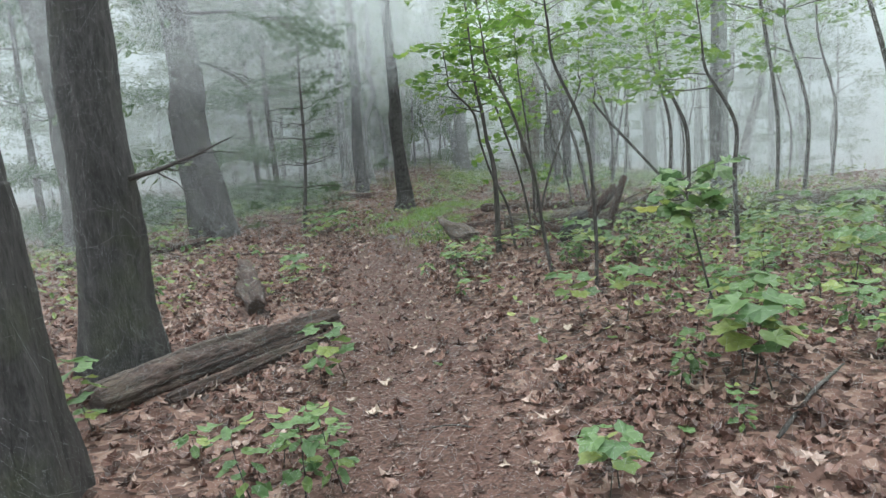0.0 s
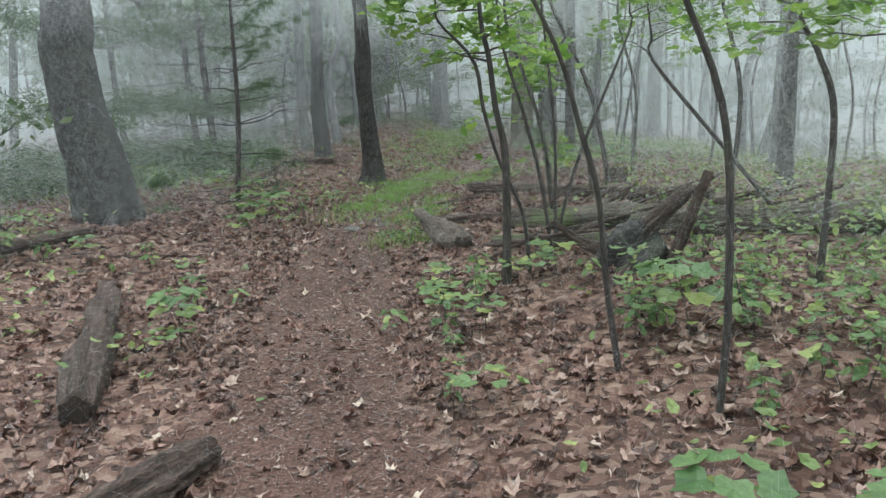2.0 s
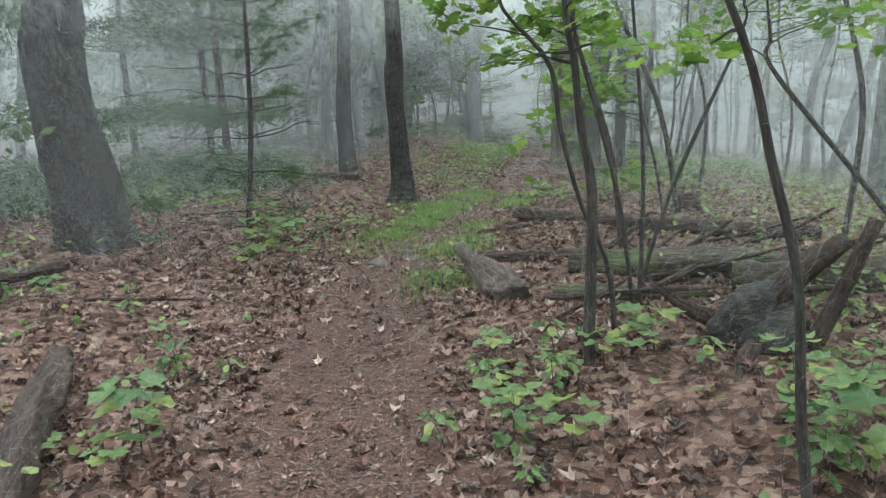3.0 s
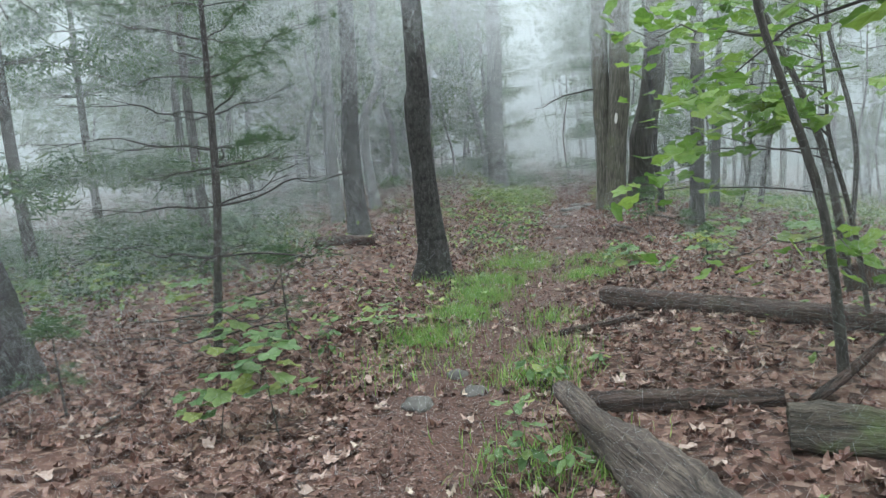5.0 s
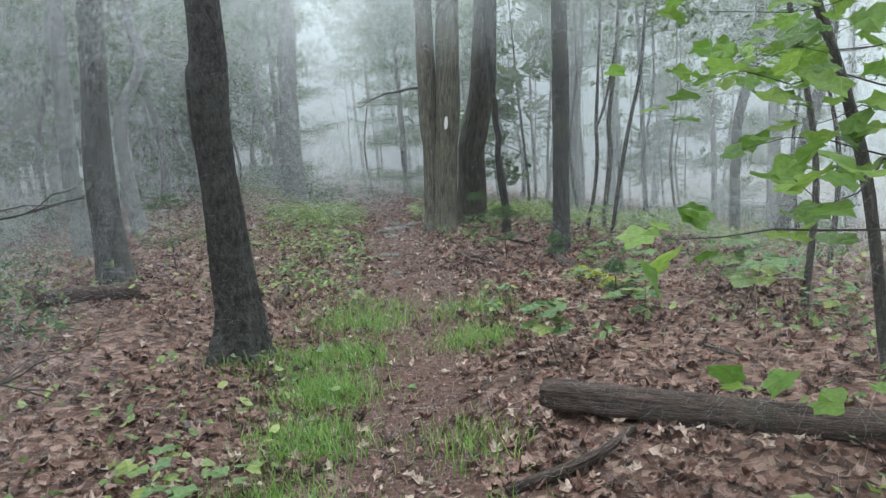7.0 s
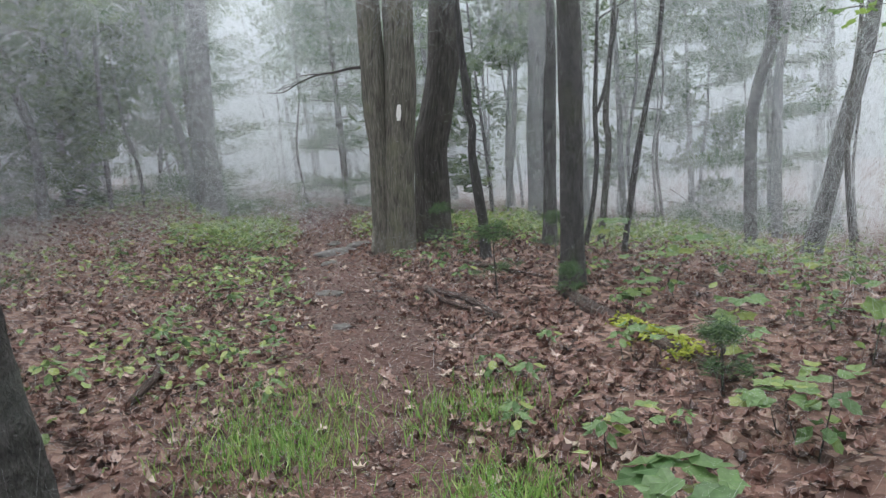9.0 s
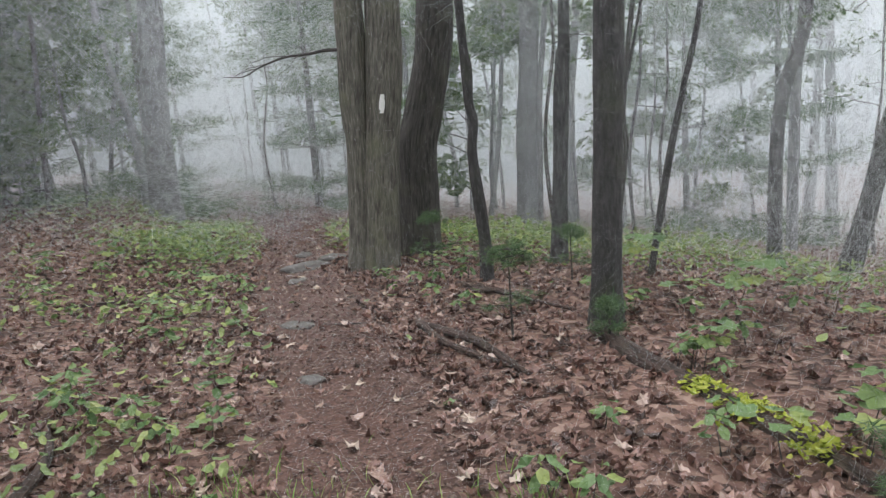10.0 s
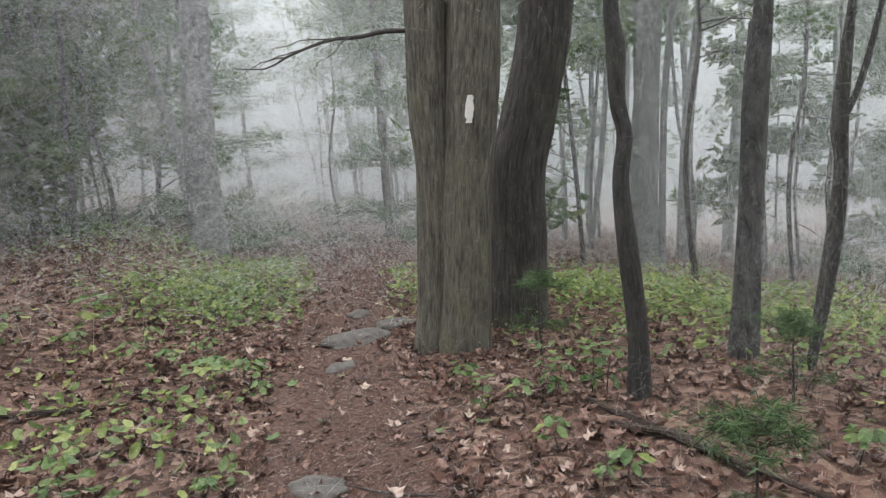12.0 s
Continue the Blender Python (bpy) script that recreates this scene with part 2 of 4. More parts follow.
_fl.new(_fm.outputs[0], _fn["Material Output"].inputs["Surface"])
M_PAINT = plain_material("white_trail_paint", (0.80, 0.80, 0.77), 0.6, 60, 0.12)


# ---- geometry helpers: everything is (vertices, triangles, stem coordinates) ----
rng = np.random.default_rng(7)


def smooth(a, b, x):
    t = np.clip((x - a) / (b - a), 0, 1)
    return t * t * (3 - 2 * t)


PATH_Y = [-6, 0, 2.8, 5, 7.4, 10, 11.5, 12.5, 13.6, 15, 17.4, 19, 21.5, 24, 26, 30, 45]
PATH_X = [0.2, 0, -0.17, -0.43, -0.68, -0.78, -0.6, -0.2, 0.15, 0.6, 1.4, 1.65, 1.95, 2.7, 2.95, 3.15, 3.0]


def path_x(y):
    return np.interp(y, PATH_Y, PATH_X)


def ground_z(x, y):
    """Height of the ground: a level path with a low bank on one side and a slope falling away on the other, further on."""
    x, y = np.asarray(x, float), np.asarray(y, float)
    u = x - path_x(y)
    z = 0.12 * smooth(-1, 6, y) + 0.35 * smooth(0.8, 3.6, -u) + 0.10 * smooth(0.5, 2, u) * (1 - smooth(12, 15, y))
    z = z - 0.04 * np.exp(-(u / 0.5) ** 2) - 0.16 * np.clip(x - 4.5, 0, 20) * smooth(12, 17, y)
    z = z + 0.3 * smooth(0.6, 3.2, -u) * smooth(22, 28, y)
    far = smooth(0.5, 1.5, np.abs(u))
    return z + far * (0.03 * np.sin(1.7 * x + 0.6 * y) * np.sin(1.3 * y - 0.4 * x) + 0.015 * np.sin(4.1 * x + 1) * np.sin(3.7 * y))


def make_mesh(name, v, f, stem=None, shade=True):
    v, f = np.asarray(v, np.float32), np.asarray(f, np.int32)
    me = bpy.data.meshes.new(name)
    me.vertices.add(len(v))
    me.vertices.foreach_set("co", v.ravel())
    me.loops.add(f.size)
    me.loops.foreach_set("vertex_index", f.ravel())
    me.polygons.add(len(f))
    me.polygons.foreach_set("loop_start", np.arange(0, f.size, 3, dtype=np.int32))
    me.polygons.foreach_set("use_smooth", np.full(len(f), shade))
    if stem is not None:
        a = me.attributes.new("stem", "FLOAT_VECTOR", "POINT")
        a.data.foreach_set("vector", np.asarray(stem, np.float32).ravel())
    me.update(calc_edges=True)
    me.validate()
    return me


def join(items):
    v, f, s, k = [], [], [], 0
    for a, b, c in items:
        v.append(a)
        f.append(b + k)
        s.append(c)
        k += len(a)
    return np.concatenate(v), np.concatenate(f), np.concatenate(s)


def part(name, geo, material, parent, label="", shade=True):
    """One mesh object under a thing; geo is in world metres."""
    v, f, s = geo
    base = np.array(parent.matrix_world.translation)
    if parent.parent:
        base = np.array(parent.parent.location)
    ob = new(name, make_mesh(name, v - base, f, s, shade))
    ob.data.materials.append(material)
    ob.parent = parent
    return tagged(ob, label)


def thing(name, at, label, category, group="", kind=""):
    ob = new(name)
    ob.empty_display_size = 0.2
    ob.location = at
    ob.matrix_world = Matrix.Translation(at)
    return tagged(ob, label, category, group, kind)


def lone(name, geo, material, label, category, group="", kind="", shade=True):
    v, f, s = geo
    base = np.array([v[:, 0].mean(), v[:, 1].mean(), v[:, 2].min()])
    ob = new(name, make_mesh(name, v - base, f, s, shade))
    ob.location = base
    ob.data.materials.append(material)
    return tagged(ob, label, category, group, kind)


def spline(pts, n):
    """A smooth line through points with radii, as n rows of x, y, z, r."""
    p = np.asarray(pts, float)
    p = np.vstack([2 * p[0] - p[1], p, 2 * p[-1] - p[-2]])
    p[0, 3], p[-1, 3] = p[1, 3], p[-2, 3]
    out = []
    for q in np.linspace(0, len(p) - 3 - 1e-6, n):
        i = int(q)
        t = q - i
        a, b, c, d = p[i:i + 4]
        out.append(0.5 * (2 * b + (c - a) * t + (2 * a - 5 * b + 4 * c - d) * t * t + (3 * b - a - 3 * c + d) * t ** 3))
    return np.array(out)


def tube(rows, sides=12, rough=0.04, flare=0.0, seed=0, cap=True, ridges=0.0):
    """A stem along rows of x, y, z, r with an uneven skin; flare spreads the foot into root spurs."""
    g = np.random.default_rng(seed)
    rows = np.asarray(rows, float)
    c, r = rows[:, :3], np.maximum(rows[:, 3], 0.0015)
    tan = np.gradient(c, axis=0)
    tan /= np.linalg.norm(tan, axis=1)[:, None] + 1e-9
    ref = np.eye(3)[np.argmin(np.abs(tan.mean(0)))]
    a = np.cross(tan, ref)
    a /= np.linalg.norm(a, axis=1)[:, None] + 1e-9
    b = np.cross(tan, a)
    th = np.linspace(0, 2 * np.pi, sides, endpoint=False)
    s = np.concatenate([[0], np.cumsum(np.linalg.norm(np.diff(c, axis=0), axis=1))])
    k = np.ones((len(r), sides))
    T, S = np.meshgrid(th, s)
    for _ in range(5):
        k += rough * g.normal() * np.sin(g.integers(1, 6) * T + g.uniform(0.5, 7) * S + g.uniform(0, 6))
    if ridges:
        w = 0.35 * np.sin(2.1 * S + 3) + 0.25 * np.sin(5.3 * S + 2 * T)
        k += ridges * (np.abs(np.sin(0.5 * int(sides / 4) * T + w + 0.6 * np.sin(3 * T))) - 0.5)
        k += ridges * 0.6 * g.normal(size=k.shape) * 0.5
    if flare:
        lobes = 0.6 + 0.4 * np.sin(g.integers(4, 6) * T + g.uniform(0, 6)) + 0.25 * np.sin(3 * T + g.uniform(0, 6))
        k += flare * np.exp(-S / (2.2 * r[0])) * np.clip(lobes, 0.1, 2)
    R = r[:, None] * k
    v = c[:, None] + R[..., None] * (np.cos(th)[None, :, None] * a[:, None] + np.sin(th)[None, :, None] * b[:, None])
    st = np.stack([np.cos(T) * r[:, None] + seed % 17, np.sin(T) * r[:, None], S], -1).reshape(-1, 3)
    v = v.reshape(-1, 3)
    i = np.arange(len(r) - 1)[:, None] * sides
    j = np.arange(sides)[None]
    j2 = (j + 1) % sides
    q = [i + j, i + j2, i + sides + j2, i + sides + j]
    f = np.concatenate([np.stack([q[0], q[1], q[2]], -1).reshape(-1, 3), np.stack([q[0], q[2], q[3]], -1).reshape(-1, 3)])
    if cap:
        n = len(v)
        v = np.vstack([v, c[0], c[-1]])
        st = np.vstack([st, st[0] * [0.2, 0.2, 1], st[-1] * [0.2, 0.2, 1]])
        e = len(r) * sides - sides
        f = np.vstack([f, np.stack([np.full(sides, n), j2[0], j[0]], -1), np.stack([np.full(sides, n + 1), e + j[0], e + j2[0]], -1)])
    return v, f, st


def outline_leaf(angles, radii, curl, seed):
    """A lobed leaf one unit long, as a fan from its middle, curled."""
    g = np.random.default_rng(seed)
    a = np.radians(angles)
    v = np.stack([np.cos(a) * radii, np.sin(a) * radii, np.zeros(len(a))], -1)
    v = np.vstack([[0, 0, 0], v])
    v[:, 2] = curl * (g.uniform(0.2, 1) * v[:, 1] ** 2 + g.uniform(-0.6, 0.9) * v[:, 0] ** 2 + g.uniform(-0.5, 0.5) * v[:, 0] * v[:, 1]) + curl * 0.12 * g.normal(size=len(v))
    n = len(angles)
    f = np.array([[0, i + 1, (i + 1) % n + 1] for i in range(n)])
    return v, f


MAPLE_A = [0, 22, 38, 60, 80, 108, 135, 180, 225, 252, 280, 300, 322, 338]
MAPLE_R = [0.62, 0.34, 0.34, 0.58, 0.34, 0.40, 0.33, 0.22, 0.33, 0.40, 0.34, 0.58, 0.34, 0.34]
OAK_A = [0, 14, 24, 40, 62, 85, 120, 150, 180, 210, 240, 275, 298, 320, 336, 346]
OAK_R = [0.60, 0.36, 0.50, 0.24, 0.36, 0.20, 0.34, 0.38, 0.55, 0.38, 0.34, 0.20, 0.36, 0.24, 0.50, 0.36]
DEAD = [outline_leaf(OAK_A, np.array(OAK_R), 1.1, s) for s in range(4)] + [outline_leaf(MAPLE_A, np.array(MAPLE_R), 1.0, s) for s in range(4, 8)]
BROAD_R = [0.60, 0.43, 0.44, 0.56, 0.42, 0.45, 0.38, 0.20, 0.38, 0.45, 0.42, 0.56, 0.44, 0.43]
GREEN = [outline_leaf(MAPLE_A, np.array(BROAD_R), 0.35, s) for s in range(8, 12)]
OVATE = [outline_leaf([0, 30, 75, 120, 180, 240, 285, 330], np.array([0.56, 0.40, 0.27, 0.30, 0.40, 0.30, 0.27, 0.40]), 0.45, s) for s in range(12, 15)]
CHIP = [outline_leaf([0, 80, 190, 280], np.array([0.5, 0.25, 0.45, 0.3]), 0.9, s) for s in range(15, 18)] + [outline_leaf([0, 90, 180, 270], np.array([1.0, 0.07, 1.0, 0.07]), 0.25, s) for s in range(22, 24)]
CANOPY = [outline_leaf([0, 80, 180, 280], np.array([0.6, 0.3, 0.5, 0.3]), 0.5, s) for s in range(18, 21)]
BLADE = [(np.array([[0, -0.03, 0], [0, 0.03, 0], [0.10, -0.022, 0.55], [0.10, 0.022, 0.55], [0.38, 0, 0.95]]), np.array([[0, 1, 3], [0, 3, 2], [2, 3, 4]]))]


def turns(yaw, tilt, roll):
    """Rotation matrices from arrays of angles: roll about the leaf, tilt up or down, then yaw."""
    cy, sy, ct, st, cr, sr = np.cos(yaw), np.sin(yaw), np.cos(tilt), np.sin(tilt), np.cos(roll), np.sin(roll)
    o, i = np.zeros_like(yaw), np.ones_like(yaw)
    Z = np.array([[cy, -sy, o], [sy, cy, o], [o, o, i]])
    Y = np.array([[ct, o, st], [o, i, o], [-st, o, ct]])
    X = np.array([[i, o, o], [o, cr, -sr], [o, sr, cr]])
    return np.einsum("ijn,jkn,kln->nil", Z, Y, X)


def scatter(shapes, pos, rot, size):
    """Many small leaves in one mesh."""
    pos, size = np.asarray(pos), np.asarray(size)
    pick = np.arange(len(pos)) % len(shapes)
    items = []
    for k, (v, f) in enumerate(shapes):
        m = pick == k
        if not m.any():
            continue
        w = np.einsum("nij,vj->nvi", rot[m], v) * size[m][:, None, None] + pos[m][:, None]
        ff = f[None] + (np.arange(m.sum()) * len(v))[:, None, None]
        w = w.reshape(-1, 3)
        items.append((w, ff.reshape(-1, 3), w))
    return join(items)


# ---- the ground, one sheet to the horizon ----
def build_ground():
    def axis(a, b, step, far):
        mid_part = np.arange(a, b + 1e-6, step)
        out = step * 1.35 ** np.arange(1, 24)
        out = np.cumsum(out)
        out = out[out < far]
        return np.concatenate([a - out[::-1], mid_part, b + out])
    xs, ys = axis(-7, 10, 0.14, 600), axis(-3, 32, 0.14, 600)
    X, Y = np.meshgrid(xs, ys)
    Z = ground_z(X, Y)
    u = X - path_x(Y)
    near = smooth(9, 4, np.abs(u))
    Z = Z + near * 0.012 * rng.normal(size=Z.shape) * smooth(0.25, 0.8, np.abs(u)) + 0.004 * rng.normal(size=Z.shape) * near
    v = np.stack([X, Y, Z], -1).reshape(-1, 3)
    nx = len(xs)
    i = (np.arange(len(ys) - 1)[:, None] * nx + np.arange(nx - 1)[None]).ravel()
    f = np.concatenate([np.stack([i, i + 1, i + nx + 1], -1), np.stack([i, i + nx + 1, i + nx], -1)])
    ob = new("ground", make_mesh("ground", v, f))
    wob = 0.12 * np.sin(2.3 * Y) + 0.08 * np.sin(5.1 * Y + 1)
    half = np.interp(Y, [0, 8, 12, 20, 30], [0.45, 0.52, 0.36, 0.42, 0.40])
    trod = (1 - smooth(half * 0.75, half * 1.35, np.abs(u + wob * 0.6))) * (Y < 45)
    a = ob.data.attributes.new("trodden", "FLOAT", "POINT")
    a.data.foreach_set("value", trod.ravel().astype(np.float32))
    ob.data.materials.append(M_GROUND)
    tagged(ob, "forest floor of brown leaf mould with a trodden earth path", "ground", kind="structure")


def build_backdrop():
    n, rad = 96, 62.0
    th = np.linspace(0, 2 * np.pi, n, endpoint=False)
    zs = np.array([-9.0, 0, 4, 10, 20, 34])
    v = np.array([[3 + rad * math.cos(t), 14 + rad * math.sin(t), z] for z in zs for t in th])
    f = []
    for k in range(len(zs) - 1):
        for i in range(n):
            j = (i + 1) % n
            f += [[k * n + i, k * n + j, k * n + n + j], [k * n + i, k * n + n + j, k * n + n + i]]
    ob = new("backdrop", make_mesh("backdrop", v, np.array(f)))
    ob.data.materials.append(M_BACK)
    tagged(ob, "glowing backdrop painted as pale grey fog with dim stems", "fog", kind="structure")


build_ground()
build_backdrop()


# ---- trees ----
def grow(pts, height, lean=0.0):
    """Carries a trunk line on upward to its full height, tapering."""
    p = [list(q) for q in pts]
    top = p[-1]
    dx, dy = (p[-1][0] - p[0][0]) / max(p[-1][2] - p[0][2], 0.5), (p[-1][1] - p[0][1]) / max(p[-1][2] - p[0][2], 0.5)
    dx, dy = max(-0.12, min(0.12, dx)), max(-0.12, min(0.12, dy))
    h0, r0 = top[2], min(top[3], p[max(0, len(p) - 2)][3])
    for k in (0.25, 0.5, 0.75, 1.0):
        z = h0 + (height - h0) * k
        p.append([top[0] + dx * (z - h0) * 0.7, top[1] + dy * (z - h0) * 0.7, z, r0 * (1 - 0.8 * k)])
    base = p[0]
    g = float(ground_z(base[0], base[1]))
    foot = [base[0] - 0.02 * dx, base[1] - 0.02 * dy, g - 0.18, base[3]]
    base[2] = max(base[2], g + 0.02)
    return [foot] + p


def limb(start, yaw, length, r, rise, seed, droop=0.0):
    g = np.random.default_rng(seed)
    n = 7
    t = np.linspace(0, 1, n)
    x = np.cos(yaw) * length * t
    y = np.sin(yaw) * length * t
    z = length * (rise * t - droop * t * t)
    w = length * 0.05
    rows = np.stack([start[0] + x + w * np.cumsum(g.normal(size=n)) * t, start[1] + y + w * np.cumsum(g.normal(size=n)) * t, start[2] + z + w * g.normal(size=n) * t, r * (1 - 0.85 * t)], -1)
    return rows


def leaf_cloud(centres, spread, per, size, shapes, seed, flat=0.5):
    g = np.random.default_rng(seed)
    c = np.repeat(np.asarray(centres), per, axis=0)
    pos = c + g.normal(size=c.shape) * np.array([spread, spread, spread * flat])
    n = len(pos)
    rot = turns(g.uniform(0, 6.28, n), g.normal(0.25, 0.45, n), g.normal(0, 0.45, n))
    return scatter(shapes, pos, rot, size * g.uniform(0.6, 1.25, n))


def tree(label, pts, height, material, seed, limbs=8, first=0.6, flare=0.45, sides=20, ridges=0.0, crown=16, leaf=0.16, twig_mat=None, name="tree", category="tree", group="", limb_len=0.26, leaf_mat=None):
    at = (pts[0][0], pts[0][1], float(ground_z(pts[0][0], pts[0][1])))
    t = thing(name, at, label, category, group)
    rows = spline(grow(pts, height), 70 if sides > 15 else 34)
    part("trunk", tube(rows, sides, 0.022, flare, seed, True, ridges), material, t)
    g = np.random.default_rng(seed)
    ends = []
    for k in range(limbs):
        q = first + (0.97 - first) * (k + g.uniform(0, 0.8)) / limbs
        s = rows[int(np.argmin(np.abs(rows[:, 2] - (rows[0, 2] + q * (rows[-1, 2] - rows[0, 2])))))]
        ln = height * limb_len * (1.15 - 0.6 * q) * g.uniform(0.6, 1.2)
        lr = limb(s, g.uniform(0, 6.28), ln, max(0.012, 0.4 * s[3]), g.uniform(0.25, 0.75), seed * 31 + k)
        part("limb", tube(spline(lr, 8), 5, 0.03, 0, seed + k, True), twig_mat or material, t)
        for m in (3, 4, 5, 6):
            ends.append(lr[m][:3])
            ends.append(lr[m][:3] + g.normal(size=3) * ln * 0.16)
    if crown and ends:
        part("crown", leaf_cloud(ends, height * 0.035, crown, leaf, CANOPY, seed + 5), leaf_mat or M_CANOPY, t, "pale green leaves", False)
    return t, rows


def trunk_patch(rows, z0, z1, facing, width, seed):
    """A daub of paint that lies on a trunk's bark."""
    g = np.random.default_rng(seed)
    n, m = 9, 6
    v = []
    for i in range(n):
        z = z0 + (z1 - z0) * i / (n - 1)
        k = int(np.argmin(np.abs(rows[:, 2] - z)))
        c, r = rows[k, :3], rows[k, 3]
        half = width / 2 * (math.sin(math.pi * (0.12 + 0.76 * i / (n - 1))) ** 0.5 + 0.1 * g.normal())
        for j in range(m):
            a = facing + (j / (m - 1) - 0.5) * 2 * half / r
            v.append([c[0] + (r * 1.075 + 0.004) * math.cos(a), c[1] + (r * 1.075 + 0.004) * math.sin(a), z])
    f = []
    for i in range(n - 1):
        for j in range(m - 1):
            q = i * m + j
            f += [[q, q + 1, q + m + 1], [q, q + m + 1, q + m]]
    return np.array(v), np.array(f), np.array(v)


M_BARK_MOTTLED = bark_material("mottled_dark_bark", (0.016, 0.015, 0.014), (0.085, 0.082, 0.076), moss=(0.15, 0.17, 0.15), moss_amount=0.55, ridge=24, bump=1.0, long=0.6)
WET, GREY, PALE, RIDGED = M_BARK_WET, M_BARK_GREY, M_BARK_HAZED, M_BARK_RIDGED
tree("dark wet tree trunk with rough bark close beside the path", [(-1.93, 2.71, 0.2, 0.27), (-1.91, 2.71, 1.4, 0.23), (-1.91, 2.71, 1.8, 0.21)], 11, WET, 1, sides=40, ridges=0.05)
tree("thick dark brown trunk with greenish bark by a fallen log", [(-2.23, 4.54, 0.27, 0.24), (-2.19, 4.54, 0.84, 0.21), (-2.16, 4.54, 1.21, 0.195), (-2.15, 4.54, 1.95, 0.19), (-2.11, 4.54, 2.64, 0.174)], 12, WET, 2, sides=40, ridges=0.05)
tree("tall grey trunk standing back in the fog", [(-5.53, 11.04, 0.47, 0.40), (-5.51, 11.04, 0.83, 0.36), (-5.5, 11.04, 2.62, 0.35), (-5.61, 11.04, 4.33, 0.34)], 13, GREY, 3)
tree("big dark trunk that leans and bends near its foot", [(-3.74, 11.4, 0.5, 0.31), (-3.81, 11.4, 1.41, 0.30), (-3.86, 11.4, 1.94, 0.28), (-3.86, 11.4, 2.44, 0.275), (-3.8, 11.4, 2.93, 0.253)], 12, WET, 4, sides=36, ridges=0.03)
tree("slender grey trunk with knots beside the grassy path", [(-0.74, 15.09, 0.15, 0.175), (-0.71, 15.08, 0.49, 0.155), (-0.71, 15.08, 0.86, 0.145), (-0.71, 15.07, 1.22, 0.138), (-0.72, 15.07, 1.57, 0.128), (-0.72, 15.07, 1.91, 0.137), (-0.71, 15.07, 2.25, 0.145), (-0.68, 15.05, 2.57, 0.12)], 10, M_BARK_MOTTLED, 5, sides=40, flare=0.9, ridges=0.05)
tree("grey trunk above a short cut log", [(-1.9, 17.95, 0.46, 0.17), (-1.9, 17.95, 1.56, 0.146), (-1.81, 17.94, 2.58, 0.13), (-1.73, 17.93, 3.55, 0.121)], 10, GREY, 6)
tree("thin grey trunk in the fog", [(-2.55, 20.11, 0.47, 0.13), (-2.55, 20.11, 1.57, 0.112), (-2.45, 20.09, 3.23, 0.105), (-2.38, 20.08, 4.04, 0.091)], 9, PALE, 7, sides=14)
tree("crooked thin grey trunk in the fog", [(-2.05, 22.56, 0.47, 0.13), (-2.13, 22.57, 2.29, 0.105), (-1.68, 22.5, 3.27, 0.083), (-1.77, 22.51, 4.09, 0.072), (-1.66, 22.5, 4.48, 0.067)], 9, PALE, 8, sides=14)
big, big_rows = tree("massive furrowed brown trunk of two fused stems with white blaze", [(2.945, 21.13, 0.12, 0.215), (2.99, 21.11, 0.62, 0.205), (3.06, 21.09, 1.5, 0.2), (3.12, 21.08, 1.92, 0.212), (3.19, 21.05, 2.75, 0.20)], 13, RIDGED, 9, sides=72, ridges=0.022, flare=0.4)
fused = spline(grow([(2.74, 21.21, 0.12, 0.15), (2.79, 21.19, 0.62, 0.145), (2.83, 21.17, 1.5, 0.14), (2.83, 21.18, 1.92, 0.152), (2.85, 21.17, 2.75, 0.155)], 12), 70)
part("second_stem", tube(fused, 56, 0.02, 0.4, 91, True, 0.022), RIDGED, big)
part("blaze", trunk_patch(big_rows, 1.83, 2.03, -1.95, 0.062, 3), M_PAINT, big.children[0], "white painted trail mark")
tree("dark furrowed trunk grown close beside the massive one", [(3.65, 21.54, 0.12, 0.235), (3.67, 21.53, 0.72, 0.23), (3.71, 21.52, 1.45, 0.232), (3.82, 21.49, 1.92, 0.225), (4.0, 21.44, 2.83, 0.22)], 13, M_BARK_FURROWED, 10, sides=64, ridges=0.03, flare=0.5)
tree("crooked dark stem with kinks", [(3.37, 19.38, 0.12, 0.068), (3.37, 19.38, 0.57, 0.057), (3.34, 19.39, 0.96, 0.058), (3.31, 19.4, 1.37, 0.046), (3.34, 19.39, 1.64, 0.043), (3.31, 19.4, 1.82, 0.043), (3.31, 19.4, 2.12, 0.052), (3.29, 19.4, 2.36, 0.039)], 7, WET, 11, sides=18, flare=0.25)
tree("slim dark trunk with pale lichen spots", [(4.47, 19.78, 0.12, 0.095), (4.51, 19.77, 0.62, 0.085), (4.53, 19.76, 1.08, 0.078), (4.57, 19.75, 1.74, 0.08), (4.61, 19.74, 2.26, 0.072), (4.63, 19.73, 2.44, 0.061)], 9, GREY, 12, sides=18)
forked, _ = tree("thin dark stem that forks high up", [(4.88, 19.6, 0.06, 0.034), (5.0, 19.56, 0.59, 0.031), (5.07, 19.53, 1.15, 0.029), (5.08, 19.53, 1.69, 0.03), (5.13, 19.51, 2.39, 0.022)], 6, WET, 13, sides=12, first=0.45, flare=0.3)
part("fork", tube(spline([(5.08, 19.53, 1.66, 0.022), (5.17, 19.5, 1.86, 0.021), (5.27, 19.47, 2.2, 0.018), (5.42, 19.42, 2.9, 0.012)], 16), 10, 0.05, 0, 93), WET, forked)
